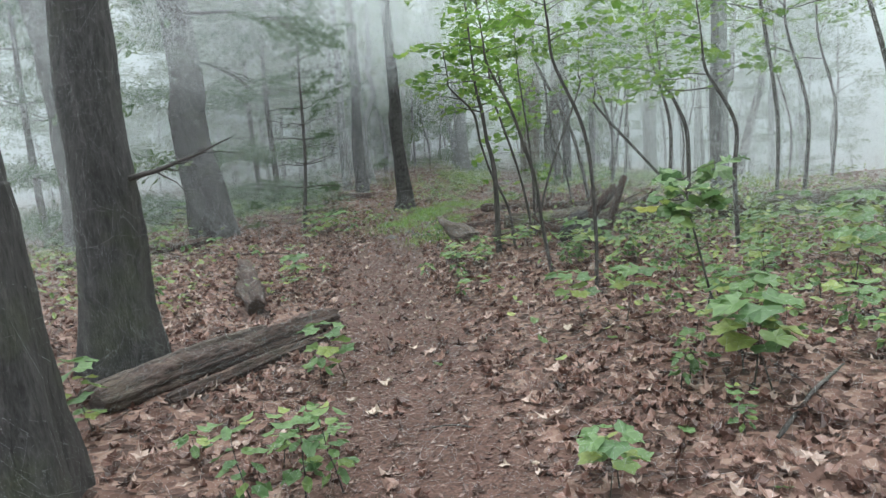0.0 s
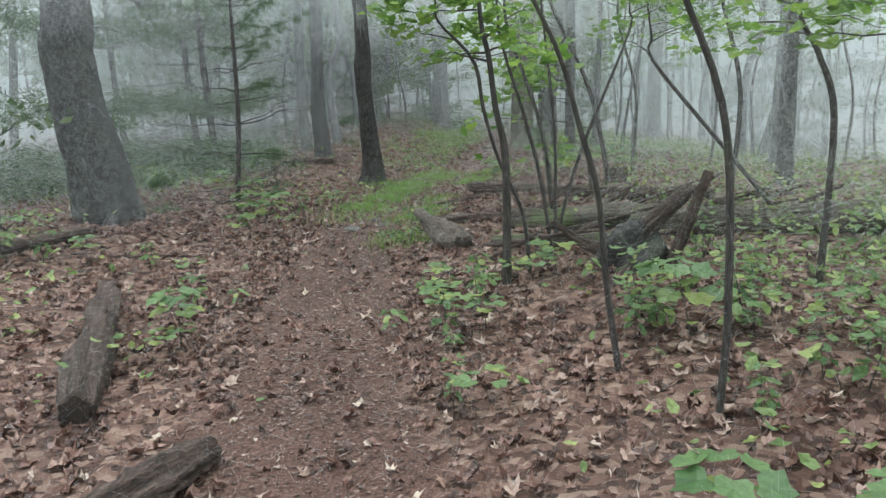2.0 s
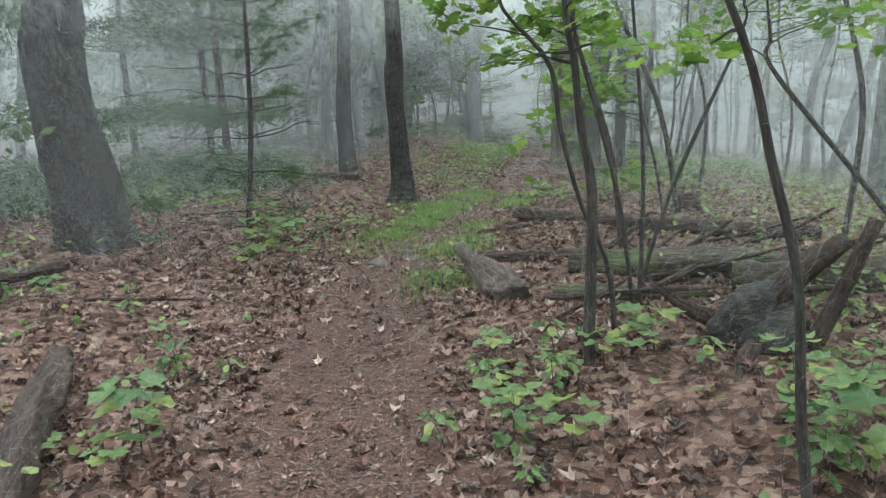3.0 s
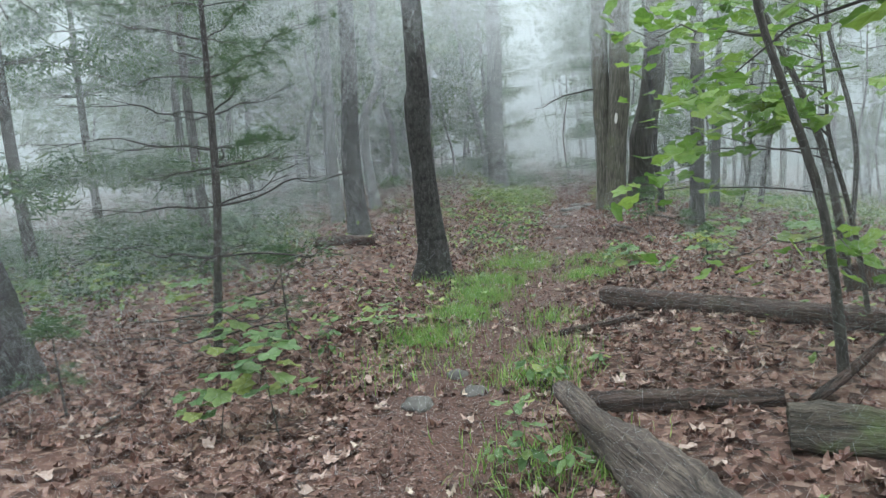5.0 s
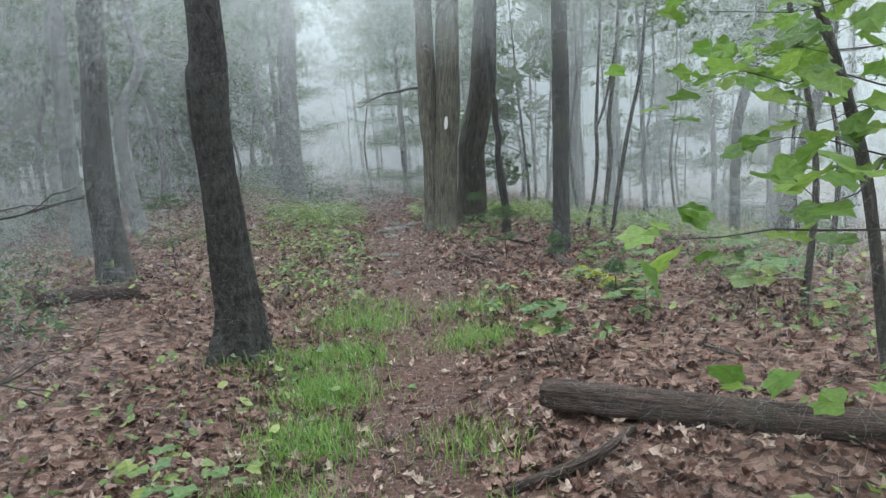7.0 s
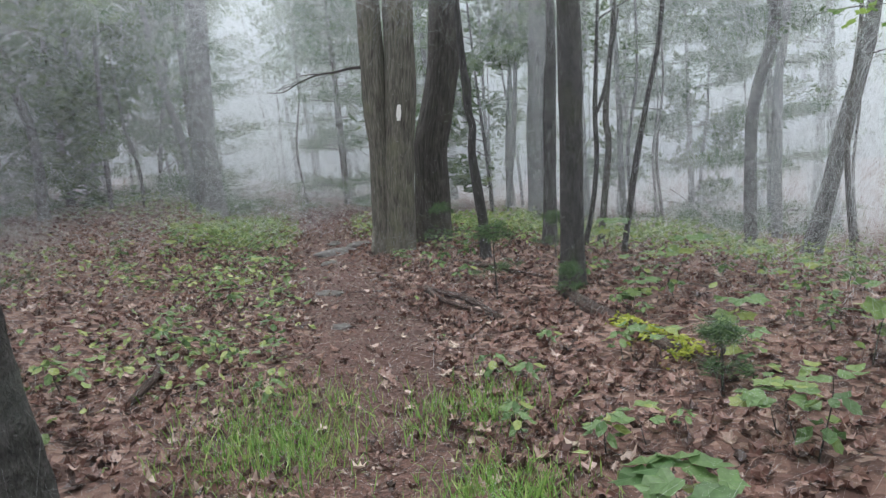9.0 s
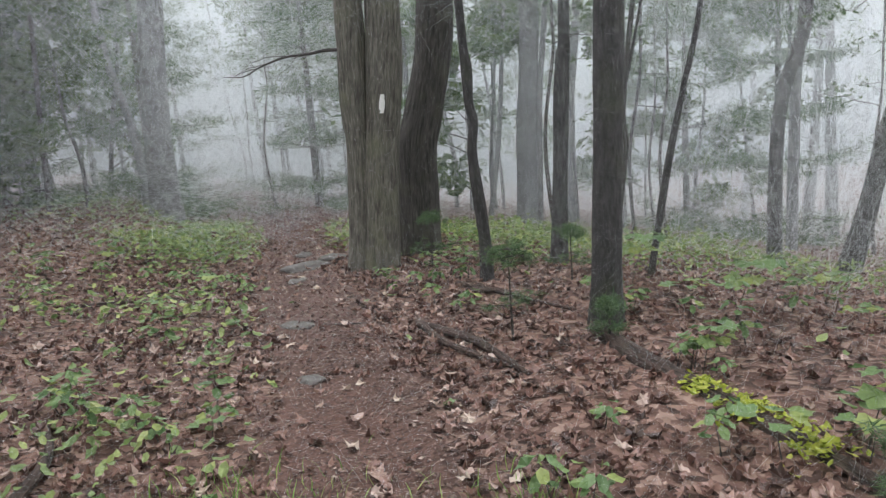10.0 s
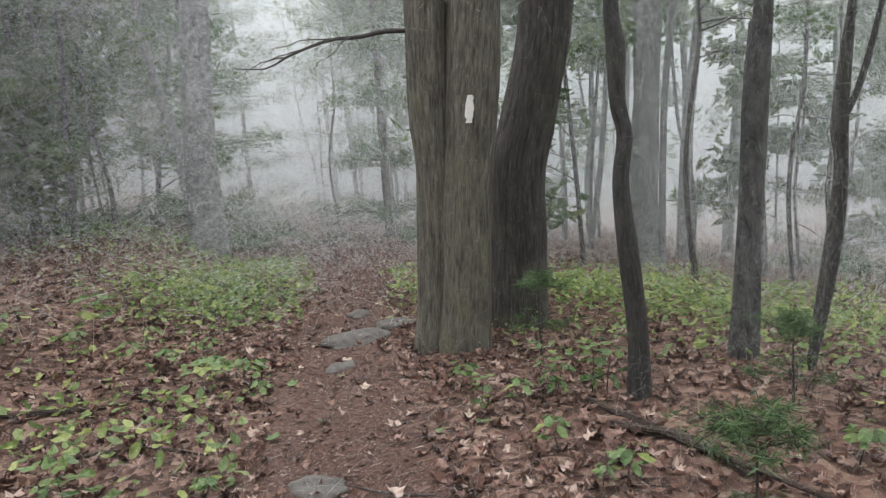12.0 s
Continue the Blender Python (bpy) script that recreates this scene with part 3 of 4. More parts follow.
tree("bare thin stem with short side twigs on the bank", [(-4.7, 10.8, 0.5, 0.034), (-4.64, 10.8, 1.5, 0.03), (-4.76, 10.8, 2.3, 0.026), (-4.66, 10.8, 3.2, 0.02)], 5.5, WET, 30, sides=10, limbs=8, first=0.2, crown=5, limb_len=0.13)
tree("straight dark wet trunk at the end of a fallen log", [(3.35, 17.61, 0.12, 0.115), (3.36, 17.6, 0.4, 0.108), (3.38, 17.59, 1.01, 0.102), (3.41, 17.58, 1.58, 0.1), (3.43, 17.57, 2.13, 0.104)], 10, WET, 14, sides=32, ridges=0.03)
tree("very thin leaning stem", [(4.81, 18.75, 0.07, 0.035), (4.97, 18.67, 1.09, 0.034), (5.11, 18.6, 1.79, 0.028), (5.25, 18.53, 2.45, 0.025)], 6, WET, 15, sides=10)
tree("bent grey trunk on the slope", [(8.38, 20.27, -0.5, 0.096), (8.43, 20.24, 1.46, 0.086), (8.68, 20.12, 2.41, 0.091), (8.74, 20.09, 2.81, 0.084)], 9, GREY, 16, sides=14)
tree("grey trunk on the slope behind another", [(10.56, 21.68, -0.85, 0.093), (10.61, 21.66, 1.86, 0.08), (10.76, 21.59, 3.13, 0.07)], 9, PALE, 17, sides=14)
tree("leaning grey trunk on the slope", [(8.28, 19.12, -0.49, 0.125), (8.45, 19.04, 0.18, 0.117), (8.7, 18.93, 1.24, 0.107), (9.01, 18.8, 2.46, 0.091)], 9, GREY, 18, sides=14)
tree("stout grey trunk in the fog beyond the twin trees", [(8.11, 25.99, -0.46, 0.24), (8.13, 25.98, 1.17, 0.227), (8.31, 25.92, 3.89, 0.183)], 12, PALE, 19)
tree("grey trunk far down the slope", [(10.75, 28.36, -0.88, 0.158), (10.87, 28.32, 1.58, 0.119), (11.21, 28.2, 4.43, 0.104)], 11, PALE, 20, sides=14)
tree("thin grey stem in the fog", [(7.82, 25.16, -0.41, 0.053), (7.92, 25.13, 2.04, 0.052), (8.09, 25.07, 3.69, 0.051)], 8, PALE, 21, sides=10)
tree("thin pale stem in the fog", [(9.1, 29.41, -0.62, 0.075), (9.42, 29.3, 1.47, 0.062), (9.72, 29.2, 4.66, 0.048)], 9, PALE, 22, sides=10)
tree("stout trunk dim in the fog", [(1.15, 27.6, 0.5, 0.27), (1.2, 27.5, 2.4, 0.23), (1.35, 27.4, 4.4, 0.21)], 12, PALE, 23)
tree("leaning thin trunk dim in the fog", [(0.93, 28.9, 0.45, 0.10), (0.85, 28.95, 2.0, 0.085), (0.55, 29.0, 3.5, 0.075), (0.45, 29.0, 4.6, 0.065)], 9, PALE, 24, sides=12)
tree("thin bent stem in the fog", [(-0.12, 27.36, 0.32, 0.038), (-0.12, 27.36, 1.54, 0.033), (-0.26, 27.41, 2.29, 0.025)], 4, GREY, 25, sides=10, limbs=4, crown=8)
tree("slender grey trunk in the fog", [(-1.26, 30.8, 0.6, 0.10), (-1.03, 30.7, 3.1, 0.09), (-0.99, 30.7, 5.0, 0.08)], 10, PALE, 26, sides=12)
tree("slim grey trunk beyond the brush", [(4.59, 11.27, 0.22, 0.098), (4.61, 11.26, 1.78, 0.088), (4.66, 11.26, 2.67, 0.067)], 9, GREY, 27, sides=16)
tree("slim trunk dim beyond the saplings", [(5.22, 12.62, 0.2, 0.125), (5.35, 12.62, 3.49, 0.1)], 10, PALE, 28, sides=14)
tree("thin trunk dim in the fog behind the leaning tree", [(-9.04, 19.05, 0.47, 0.094), (-8.3, 19.02, 4.34, 0.077)], 9, PALE, 29, sides=12)


def far_wood():
    """The wood goes on all round, thinner trunks the further off."""
    g = np.random.default_rng(21)
    spots = []
    while len(spots) < 60:
        x, y = g.uniform(-30, 34), g.uniform(-14, 56)
        u = abs(x - float(path_x(y)))
        if u < 5.5 + 0.12 * max(0, 20 - y) or (x > 3 and y < 24 and u < 8) or (-3 < x < 8 and 22 < y < 38 and u < 5):
            continue
        if any((x - a) ** 2 + (y - b) ** 2 < 6 for a, b in spots):
            continue
        spots.append((x, y))
    for k, (x, y) in enumerate(spots):
        z, r, h = float(ground_z(x, y)), g.uniform(0.07, 0.24), g.uniform(9, 14)
        lx, ly = g.normal(0, 0.25), g.normal(0, 0.25)
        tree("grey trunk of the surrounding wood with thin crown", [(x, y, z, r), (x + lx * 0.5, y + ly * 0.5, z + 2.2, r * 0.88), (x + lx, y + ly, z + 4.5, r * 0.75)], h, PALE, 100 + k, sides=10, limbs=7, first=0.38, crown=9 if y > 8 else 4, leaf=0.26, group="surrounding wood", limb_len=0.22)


def dim_trunks():
    """Slender stems that stand close together where the wood goes on beyond the twin trunk and down the slope."""
    g = np.random.default_rng(33)
    spots = []
    while len(spots) < 70:
        x, y = g.uniform(-9, 13), g.uniform(23, 44)
        if abs(x - float(path_x(y))) < 1.3 + 0.02 * y or (y < 28 and abs(x - float(path_x(y))) < 4.8):
            continue
        if any((x - a) ** 2 + (y - b) ** 2 < 0.8 for a, b in spots):
            continue
        spots.append((x, y))
    for k, (x, y) in enumerate(spots):
        z, r, h = float(ground_z(x, y)), g.uniform(0.03, 0.10), g.uniform(7, 11)
        lx, ly, b = g.normal(0, 0.25), g.normal(0, 0.2), g.normal(0, 0.05)
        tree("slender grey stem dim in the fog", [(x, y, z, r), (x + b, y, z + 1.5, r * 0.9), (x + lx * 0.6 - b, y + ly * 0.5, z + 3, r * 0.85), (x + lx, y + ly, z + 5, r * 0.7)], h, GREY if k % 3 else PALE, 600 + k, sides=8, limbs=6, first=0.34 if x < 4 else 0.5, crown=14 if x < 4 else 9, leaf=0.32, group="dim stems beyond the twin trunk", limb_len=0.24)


def thicket():
    """Young leafy trees that fill the wood beyond the twin trunk, low to the ground, and thin out down the slope."""
    g = np.random.default_rng(44)
    spots = []
    while len(spots) < 40:
        x, y = g.uniform(-15, 17), g.uniform(24, 40)
        u = x - float(path_x(y))
        if abs(u) < 1.9 or (u > 0 and g.uniform() < 0.75) or (y < 27 and -5 < u < 3):
            continue
        if any((x - a) ** 2 + (y - b) ** 2 < 2.2 for a, b in spots):
            continue
        spots.append((x, y))
    for k, (x, y) in enumerate(spots):
        z, r, h = float(ground_z(x, y)), g.uniform(0.03, 0.055), g.uniform(4.5, 8.0)
        lx = g.normal(0, 0.3)
        tree("young leafy tree dim in the fog", [(x, y, z, r), (x + lx * 0.4, y, z + 1.5, r * 0.9), (x + lx, y, z + 3.0, r * 0.75)], h, GREY, 800 + k, sides=7, limbs=11, first=0.12, crown=12, leaf=0.30, group="leafy thicket in the fog", limb_len=0.25)


dim_trunks()
far_wood()
thicket()


# ---- saplings ----
def sapling(label, pts, height, seed, sprays=10, per=14, leaf=0.10, first=0.45, reach=0.9, aim=None, group="saplings by the path", shapes=None, material=None, arc=1.1):
    at = (pts[0][0], pts[0][1], float(ground_z(pts[0][0], pts[0][1])))
    t = thing("sapling", at, label, "sapling", group)
    rows = spline(grow(pts, height), 40)
    part("stem", tube(rows, 9, 0.05, 0.25, seed), M_TWIG, t)
    g = np.random.default_rng(seed)
    pos, size = [], []
    for k in range(sprays):
        q = first + (0.98 - first) * (k + g.uniform(0, 1)) / sprays
        st = rows[int(q * (len(rows) - 1))]
        yaw = g.uniform(0, 6.28) if aim is None else aim + g.uniform(-arc, arc)
        ln = reach * g.uniform(0.55, 1.2)
        lr = limb(st, yaw, ln, max(0.004, 0.5 * st[3]), g.uniform(0.1, 0.6), seed * 17 + k, 0.25)
        twig = tube(spline(lr, 9), 5, 0.03, 0, seed + k)
        part("twig", twig, M_TWIG, t)
        n = int(per * g.uniform(0.6, 1.4))
        w = lr[np.clip((g.uniform(0.3, 1.0, n) ** 0.7 * 6.99).astype(int), 0, 6), :3]
        pos.append(w + g.normal(size=(n, 3)) * np.array([0.13, 0.13, 0.05]) * reach)
    pos = np.concatenate(pos)
    n = len(pos)
    rot = turns(g.uniform(0, 6.28, n), g.normal(0.35, 0.3, n), g.normal(0, 0.3, n))
    part("leaves", scatter(shapes or GREEN, pos, rot, leaf * g.uniform(0.6, 1.25, n)), material or M_MAPLE, t, "bright green maple leaves", False)
    return t


sapling("thin dark maple sapling with bright green leaves beside the brush pile", [(0.64, 7.88, 0.15, 0.034), (0.68, 7.88, 1.12, 0.028), (0.63, 7.88, 1.49, 0.021), (0.6, 7.88, 1.84, 0.019), (0.56, 7.88, 2.06, 0.016)], 3.6, 201, 18, 20, 0.09, 0.42, 0.5, aim=3.0, arc=2.2)
sapling("thin crooked sapling leaning against a straighter one", [(0.86, 8.16, 0.18, 0.017), (0.84, 8.16, 0.62, 0.016), (0.77, 8.16, 0.85, 0.014), (0.67, 8.16, 1.08, 0.013), (0.57, 8.16, 1.48, 0.013), (0.52, 8.16, 1.84, 0.013), (0.28, 8.15, 2.13, 0.01)], 2.7, 202, 10, 24, 0.085, 0.6, 0.45)
sapling("thin dark sapling in the leaf litter", [(1.23, 5.58, 0.18, 0.017), (1.26, 5.58, 0.72, 0.016), (1.23, 5.58, 1.46, 0.014), (1.03, 5.59, 2.04, 0.012)], 3.2, 204, 14, 24, 0.085, 0.55, 0.7)
sapling("slender sapling with a bend near its foot", [(0.97, 6.18, 0.16, 0.017), (0.92, 6.18, 0.66, 0.016), (0.89, 6.18, 1.1, 0.014), (0.81, 6.19, 1.43, 0.013), (0.73, 6.19, 1.75, 0.012), (0.56, 6.19, 2.15, 0.01)], 3.0, 205, 12, 24, 0.08, 0.5, 0.6)
sapling("crooked dark sapling among seedlings", [(2.73, 6.29, 0.22, 0.022), (2.72, 6.29, 0.94, 0.02), (2.76, 6.29, 1.35, 0.019), (2.67, 6.29, 1.61, 0.016), (2.51, 6.3, 1.91, 0.013)], 3.0, 206, 12, 24, 0.09, 0.45, 0.7)
sapling("thin straight sapling in the brush", [(4.12, 8.38, 0.22, 0.021), (4.17, 8.38, 1.45, 0.024), (4.02, 8.38, 2.77, 0.02)], 4.2, 207, 14, 20, 0.10, 0.4, 0.9)
sapling("bare crooked young stem in the brush", [(2.56, 7.1, 0.22, 0.022), (2.61, 7.1, 1.27, 0.02), (2.5, 7.1, 1.68, 0.017), (2.38, 7.1, 1.89, 0.014)], 2.5, 208, 9, 16, 0.09, 0.35, 0.7)
sapling("young maple with a spray of wide leaves over the fallen log", [(2.25, 11.5, 0.2, 0.018), (2.15, 11.5, 0.9, 0.016), (2.0, 11.5, 1.5, 0.013)], 2.5, 209, 24, 14, 0.145, 0.28, 1.15, aim=3.0, arc=1.2)
sapling("forked young stem behind the brush pile", [(2.76, 12.6, 0.21, 0.036), (2.54, 12.61, 1.48, 0.03), (2.03, 12.6, 2.69, 0.022)], 4.6, 210, 12, 24, 0.10, 0.55, 1.0)
sapling("thin many-twigged stem behind the brush pile", [(1.55, 10.6, 0.21, 0.03), (1.45, 10.6, 1.2, 0.024), (1.15, 10.6, 2.2, 0.018)], 4.0, 211, 14, 22, 0.09, 0.4, 0.9)
sapling("thin forked shrub stem over the brush pile", [(1.2, 9.0, 0.2, 0.02), (1.1, 9.0, 1.0, 0.017), (0.85, 9.0, 2.0, 0.012)], 3.0, 214, 11, 26, 0.085, 0.45, 0.6)
sapling("slanting shrub stem over the brush pile", [(1.25, 9.05, 0.2, 0.018), (1.5, 9.05, 1.0, 0.015), (1.95, 9.05, 2.0, 0.010)], 2.8, 215, 11, 26, 0.085, 0.5, 0.6)
sapling("thin upright shrub stem over the brush pile", [(1.22, 8.9, 0.2, 0.016), (1.25, 8.9, 1.2, 0.013), (1.18, 8.9, 2.3, 0.010)], 3.0, 216, 11, 26, 0.085, 0.45, 0.6)
sapling("slim leaning stem over the brush", [(3.3, 8.9, 0.21, 0.022), (2.85, 9.0, 0.9, 0.02), (2.2, 9.1, 1.75, 0.014)], 2.6, 212, 10, 20, 0.09, 0.45, 0.8)
sapling("twisted thin stem on the slope", [(5.5, 20.14, -0.04, 0.05), (5.66, 20.07, 1.23, 0.042), (5.65, 20.08, 1.72, 0.042), (5.81, 20.0, 3.04, 0.027)], 5.0, 213, 10, 16, 0.10, 0.6, 0.9, group="young trees on the slope")
sapling("low maple sapling with broad green leaves in the litter", [(1.53, 3.8, 0.2, 0.008), (1.46, 3.8, 0.6, 0.007), (1.38, 3.8, 1.0, 0.005)], 1.2, 217, 11, 6, 0.125, 0.4, 0.3, material=M_SEEDLING)
for k, (x, y, hh) in enumerate([(3.4, 10.2, 4.2), (5.0, 9.4, 4.5), (6.2, 7.2, 4.0), (4.3, 6.6, 3.2), (3.5, 13.9, 4.2), (6.6, 11.5, 5.0), (7.4, 14.5, 5.0), (5.5, 15.5, 4.2), (7.6, 9.0, 4.6)]):
    z = float(ground_z(x, y))
    sapling("hazy green young maple in the brush", [(x, y, z, 0.028), (x + 0.1, y, z + 1.2, 0.024), (x - 0.15, y, z + 2.3, 0.018)], hh, 220 + k, 13, 22, 0.11, 0.38, 1.0, group="young maples in the fog")
for k, (x, y, hh) in enumerate([(6.4, 22.6, 4.5), (9.5, 23.5, 5.5), (7.6, 18.0, 4.0), (10.8, 18.6, 5.0), (-0.9, 32.5, 5.0), (5.2, 27.5, 4.5), (12.5, 21.5, 5.5), (-4.5, 27.0, 5.0), (3.9, 31.0, 5.0), (11.5, 26, 5.0)]):
    z = float(ground_z(x, y))
    sapling("thin understorey tree with pale leaves in the fog", [(x, y, z, 0.035), (x - 0.12, y, z + 1.5, 0.03), (x + 0.1, y, z + 2.8, 0.022)], hh, 240 + k, 13, 24, 0.12, 0.4, 1.15, group="understorey trees in the fog", shapes=OVATE, material=M_CANOPY)


# ---- pines ----
def needle_tufts(points, seed, count=26, length=0.085, w=0.0024, loose=0.012):
    g = np.random.default_rng(seed)
    p = np.repeat(np.asarray(points), count, axis=0)
    n = len(p)
    d = g.normal(size=(n, 3))
    d[:, 2] = d[:, 2] * 0.7 + 0.15
    d /= np.linalg.norm(d, axis=1)[:, None]
    side = np.cross(d, g.normal(size=(n, 3)))
    side /= np.linalg.norm(side, axis=1)[:, None] + 1e-9
    ln = length * g.uniform(0.6, 1.2, n)[:, None]
    p = p + g.normal(size=(n, 3)) * loose * np.array([1, 1, 0.6])
    droop = np.array([0, 0, -0.25])
    v = np.stack([p - side * w, p + side * w, p + (d + droop * 0.5) * ln], 1).reshape(-1, 3)
    return v, np.arange(3 * n).reshape(-1, 3), v


def pine(label, pts, height, seed, whorls=9, per=5, reach=1.0, first=0.2, tufts=9, dead=0.3, needle=26, group="", length=0.085, wide=0.0024, twigs=5, ring=12, sides=5, loose=0.012):
    at = (pts[0][0], pts[0][1], float(ground_z(pts[0][0], pts[0][1])))
    t = thing("pine_tree", at, label, "pine tree", group)
    rows = spline(grow(pts, height), 44)
    part("trunk", tube(rows, 10, 0.04, 0.3, seed), M_TWIG, t)
    g = np.random.default_rng(seed)
    tips = []
    for k in range(whorls):
        q = first + (0.97 - first) * k / (whorls - 1)
        st = rows[int(q * (len(rows) - 1))]
        for m in range(per):
            yaw = 6.28 * m / per + g.uniform(-0.4, 0.4) + k
            ln = reach * (1.05 - 0.75 * (q - first) / (1 - first)) * g.uniform(0.6, 1.15)
            lr = limb(st, yaw, ln, max(0.005, 0.32 * st[3]), g.uniform(-0.02, 0.30), seed * 13 + k * 7 + m, g.uniform(-0.12, 0.12))
            br = spline(lr, 12)
            thin = br if ring == 12 else br[::3]
            geo = [tube(thin, sides, 0.04, 0, seed + m, False)]
            bare = g.uniform() < dead * (1.6 - 1.6 * q)
            for j in range(twigs):
                b0 = br[g.integers(4, 11)]
                tw = limb(b0, yaw + g.choice([-1, 1]) * g.uniform(0.4, 1.0), ln * g.uniform(0.2, 0.42), 0.004, g.uniform(-0.1, 0.35), seed + k * 31 + m * 5 + j)
                geo.append(tube(tw[::2] if ring != 12 else tw, 3, 0.02, 0, j, False))
                if not bare:
                    tips += [tw[-1][:3], tw[-3][:3]]
            part("branch", join(geo), M_TWIG, t)
            if not bare:
                for j in range(tufts):
                    tips.append(br[int(11 * (0.45 + 0.55 * j / max(1, tufts - 1)))][:3] + g.normal(size=3) * 0.02)
    part("needles", needle_tufts(tips, seed, needle, length, wide, loose), M_NEEDLE, t, "soft grey-green pine needles", False)
    return t


pine("young pine with bare dark lower branches and tufts of needles", [(-2.42, 12.37, 0.26, 0.036), (-2.27, 12.37, 1.38, 0.032), (-2.21, 12.37, 2.13, 0.028), (-2.17, 12.37, 2.85, 0.02)], 5.0, 301, 22, 4, 1.2, 0.10, 9, 0.75, 34, "", 0.10, 0.0024)
for k, (x, y, hh, rr) in enumerate([(-5.3, 14.9, 6.5, 1.7), (-3.6, 15.9, 6.5, 1.5), (-4.6, 18.2, 6.5, 1.6), (-7.6, 13.4, 7.0, 2.0), (-6.2, 18.4, 7.5, 2.1), (-8.8, 16.5, 7.5, 2.2), (-10.2, 20.0, 8.0, 2.4), (-5.2, 23.0, 8.0, 2.2)]):
    z = float(ground_z(x, y))
    pine("bushy grey-green pine dim in the fog", [(x, y, z, 0.07), (x, y, z + 2, 0.06), (x + 0.1, y, z + 4, 0.04)], hh, 310 + k, 14, 6, rr, 0.04, 10, 0.03, 15, "pines behind the leaning tree", 0.17, 0.014, 2, 4, 3, 0.11)
for k, (x, y, hh, rr) in enumerate([(4.6, 29.5, 7.0, 1.7), (6.0, 34.5, 8.0, 2.4), (1.1, 29.4, 7.5, 1.5), (2.6, 39.0, 9.0, 2.4), (1.0, 34.5, 8.5, 2.2), (-1.6, 29.6, 7.5, 1.9), (-4.4, 31.0, 8.5, 2.4), (12.5, 23.5, 5.5, 1.9), (13.5, 27.0, 6.5, 2.2)]):
    z = float(ground_z(x, y))
    pine("dark drooping conifer dim in the fog", [(x, y, z, 0.09), (x, y, z + 2, 0.08), (x, y, z + 4, 0.05)], hh, 320 + k, 14, 6, rr, 0.05, 10, 0.03, 14, "conifers deep in the fog", 0.18, 0.012, 2, 4, 3, 0.12)
for k, (x, y, hh) in enumerate([(-1.30, 18.3, 0.9), (-1.9, 12.6, 0.8), (3.32, 20.5, 0.6), (2.62, 17.7, 0.65), (3.05, 17.2, 0.28), (-2.9, 11.0, 0.6), (4.0, 18.9, 0.5), (2.5, 15.0, 0.35)]):
    z = float(ground_z(x, y))
    pine("small pine seedling with soft green needles", [(x, y, z, 0.009), (x, y, z + 0.4 * hh, 0.007), (x, y, z + 0.8 * hh, 0.004)], z + hh, 330 + k, 4, 4, 0.42 * hh, 0.3, 4, 0.0, 12, "pine seedlings", 0.07, 0.0024, 2, 4, 3)


# ---- dead twigs that hang from the leaning trunk, and a bough across the top ----
def dead_bough(label, start, yaw, length, seed, twigs=9, needles=False, droop=0.45, rise=0.05):
    b = thing("branch", start, label, "branch", "")
    lr = spline(limb(start, yaw, length, 0.02, rise, seed, droop), 14)
    part("branch_stem", tube(lr, 6, 0.05, 0, seed), M_TWIG, b)
    g = np.random.default_rng(seed)
    tips = []
    for k in range(twigs):
        s0 = lr[g.integers(3, 13)]
        tw = limb(s0, yaw + g.uniform(-0.8, 0.8), length * g.uniform(0.3, 0.6), 0.006, g.uniform(-0.5, 0.1), seed + k, 0.3)
        part("twig", tube(tw, 4, 0.03, 0, k), M_TWIG, b)
        tips += [q[:3] for q in spline(tw, 14)[3:]]
    if needles:
        part("needles", needle_tufts(tips, seed, 40, 0.10), M_NEEDLE, b, "", False)


dead_bough("bare drooping dead twigs on the leaning trunk", (-3.62, 11.2, 3.15), -0.35, 1.0, 41, 22)
dead_bough("pine bough with dark needles hanging over the wood", (-3.1, 9.6, 3.6), 0.1, 1.8, 42, 14, True, 0.25, 0.0)
dead_bough("thin dead side branch of the twin trunk", (2.72, 21.2, 2.55), 3.3, 1.2, 43, 4, False, 0.3, 0.0)

dead_bough("bare forked dead twig on the thick trunk", (-1.99, 4.5, 1.5), 0.1, 0.6, 44, 4, False, -0.1, 0.2)


# ---- fallen wood ----
def log(label, pts, material, seed, sides=22, rough=0.06, name="log", category="log", group="fallen wood", ridges=0.05, rings=26):
    rows = spline(pts, rings)
    g = np.random.default_rng(seed)
    rows[:, 3] *= 1 + 0.05 * g.normal(size=len(rows))
    rows[0, 3] *= 0.8
    rows[-1, 3] *= 0.75
    return lone(name, tube(rows, sides, rough, 0, seed, True, ridges), material, label, category, group)


def gz(x, y, up=0.0):
    return float(ground_z(x, y)) + up


log("long straight weathered log raised beside the path", [(0.84, 13.12, 0.25, 0.085), (1.6, 12.3, 0.25, 0.09), (2.5, 11.3, 0.27, 0.09), (3.3, 10.4, 0.31, 0.085)], M_DEADWOOD, 1, rings=40)
log("short thick broken log with a split pale end", [(0.42, 9.35, 0.2, 0.12), (0.26, 9.85, 0.23, 0.115), (0.12, 10.25, 0.29, 0.09), (0.02, 10.62, 0.36, 0.05)], M_PALEWOOD, 2, rough=0.12, ridges=0.12)
log("thick mossy rotting log in the brush pile", [(0.95, 10.0, 0.27, 0.13), (1.7, 9.7, 0.28, 0.14), (2.6, 9.3, 0.30, 0.13)], M_MOSSY, 3, rough=0.09)
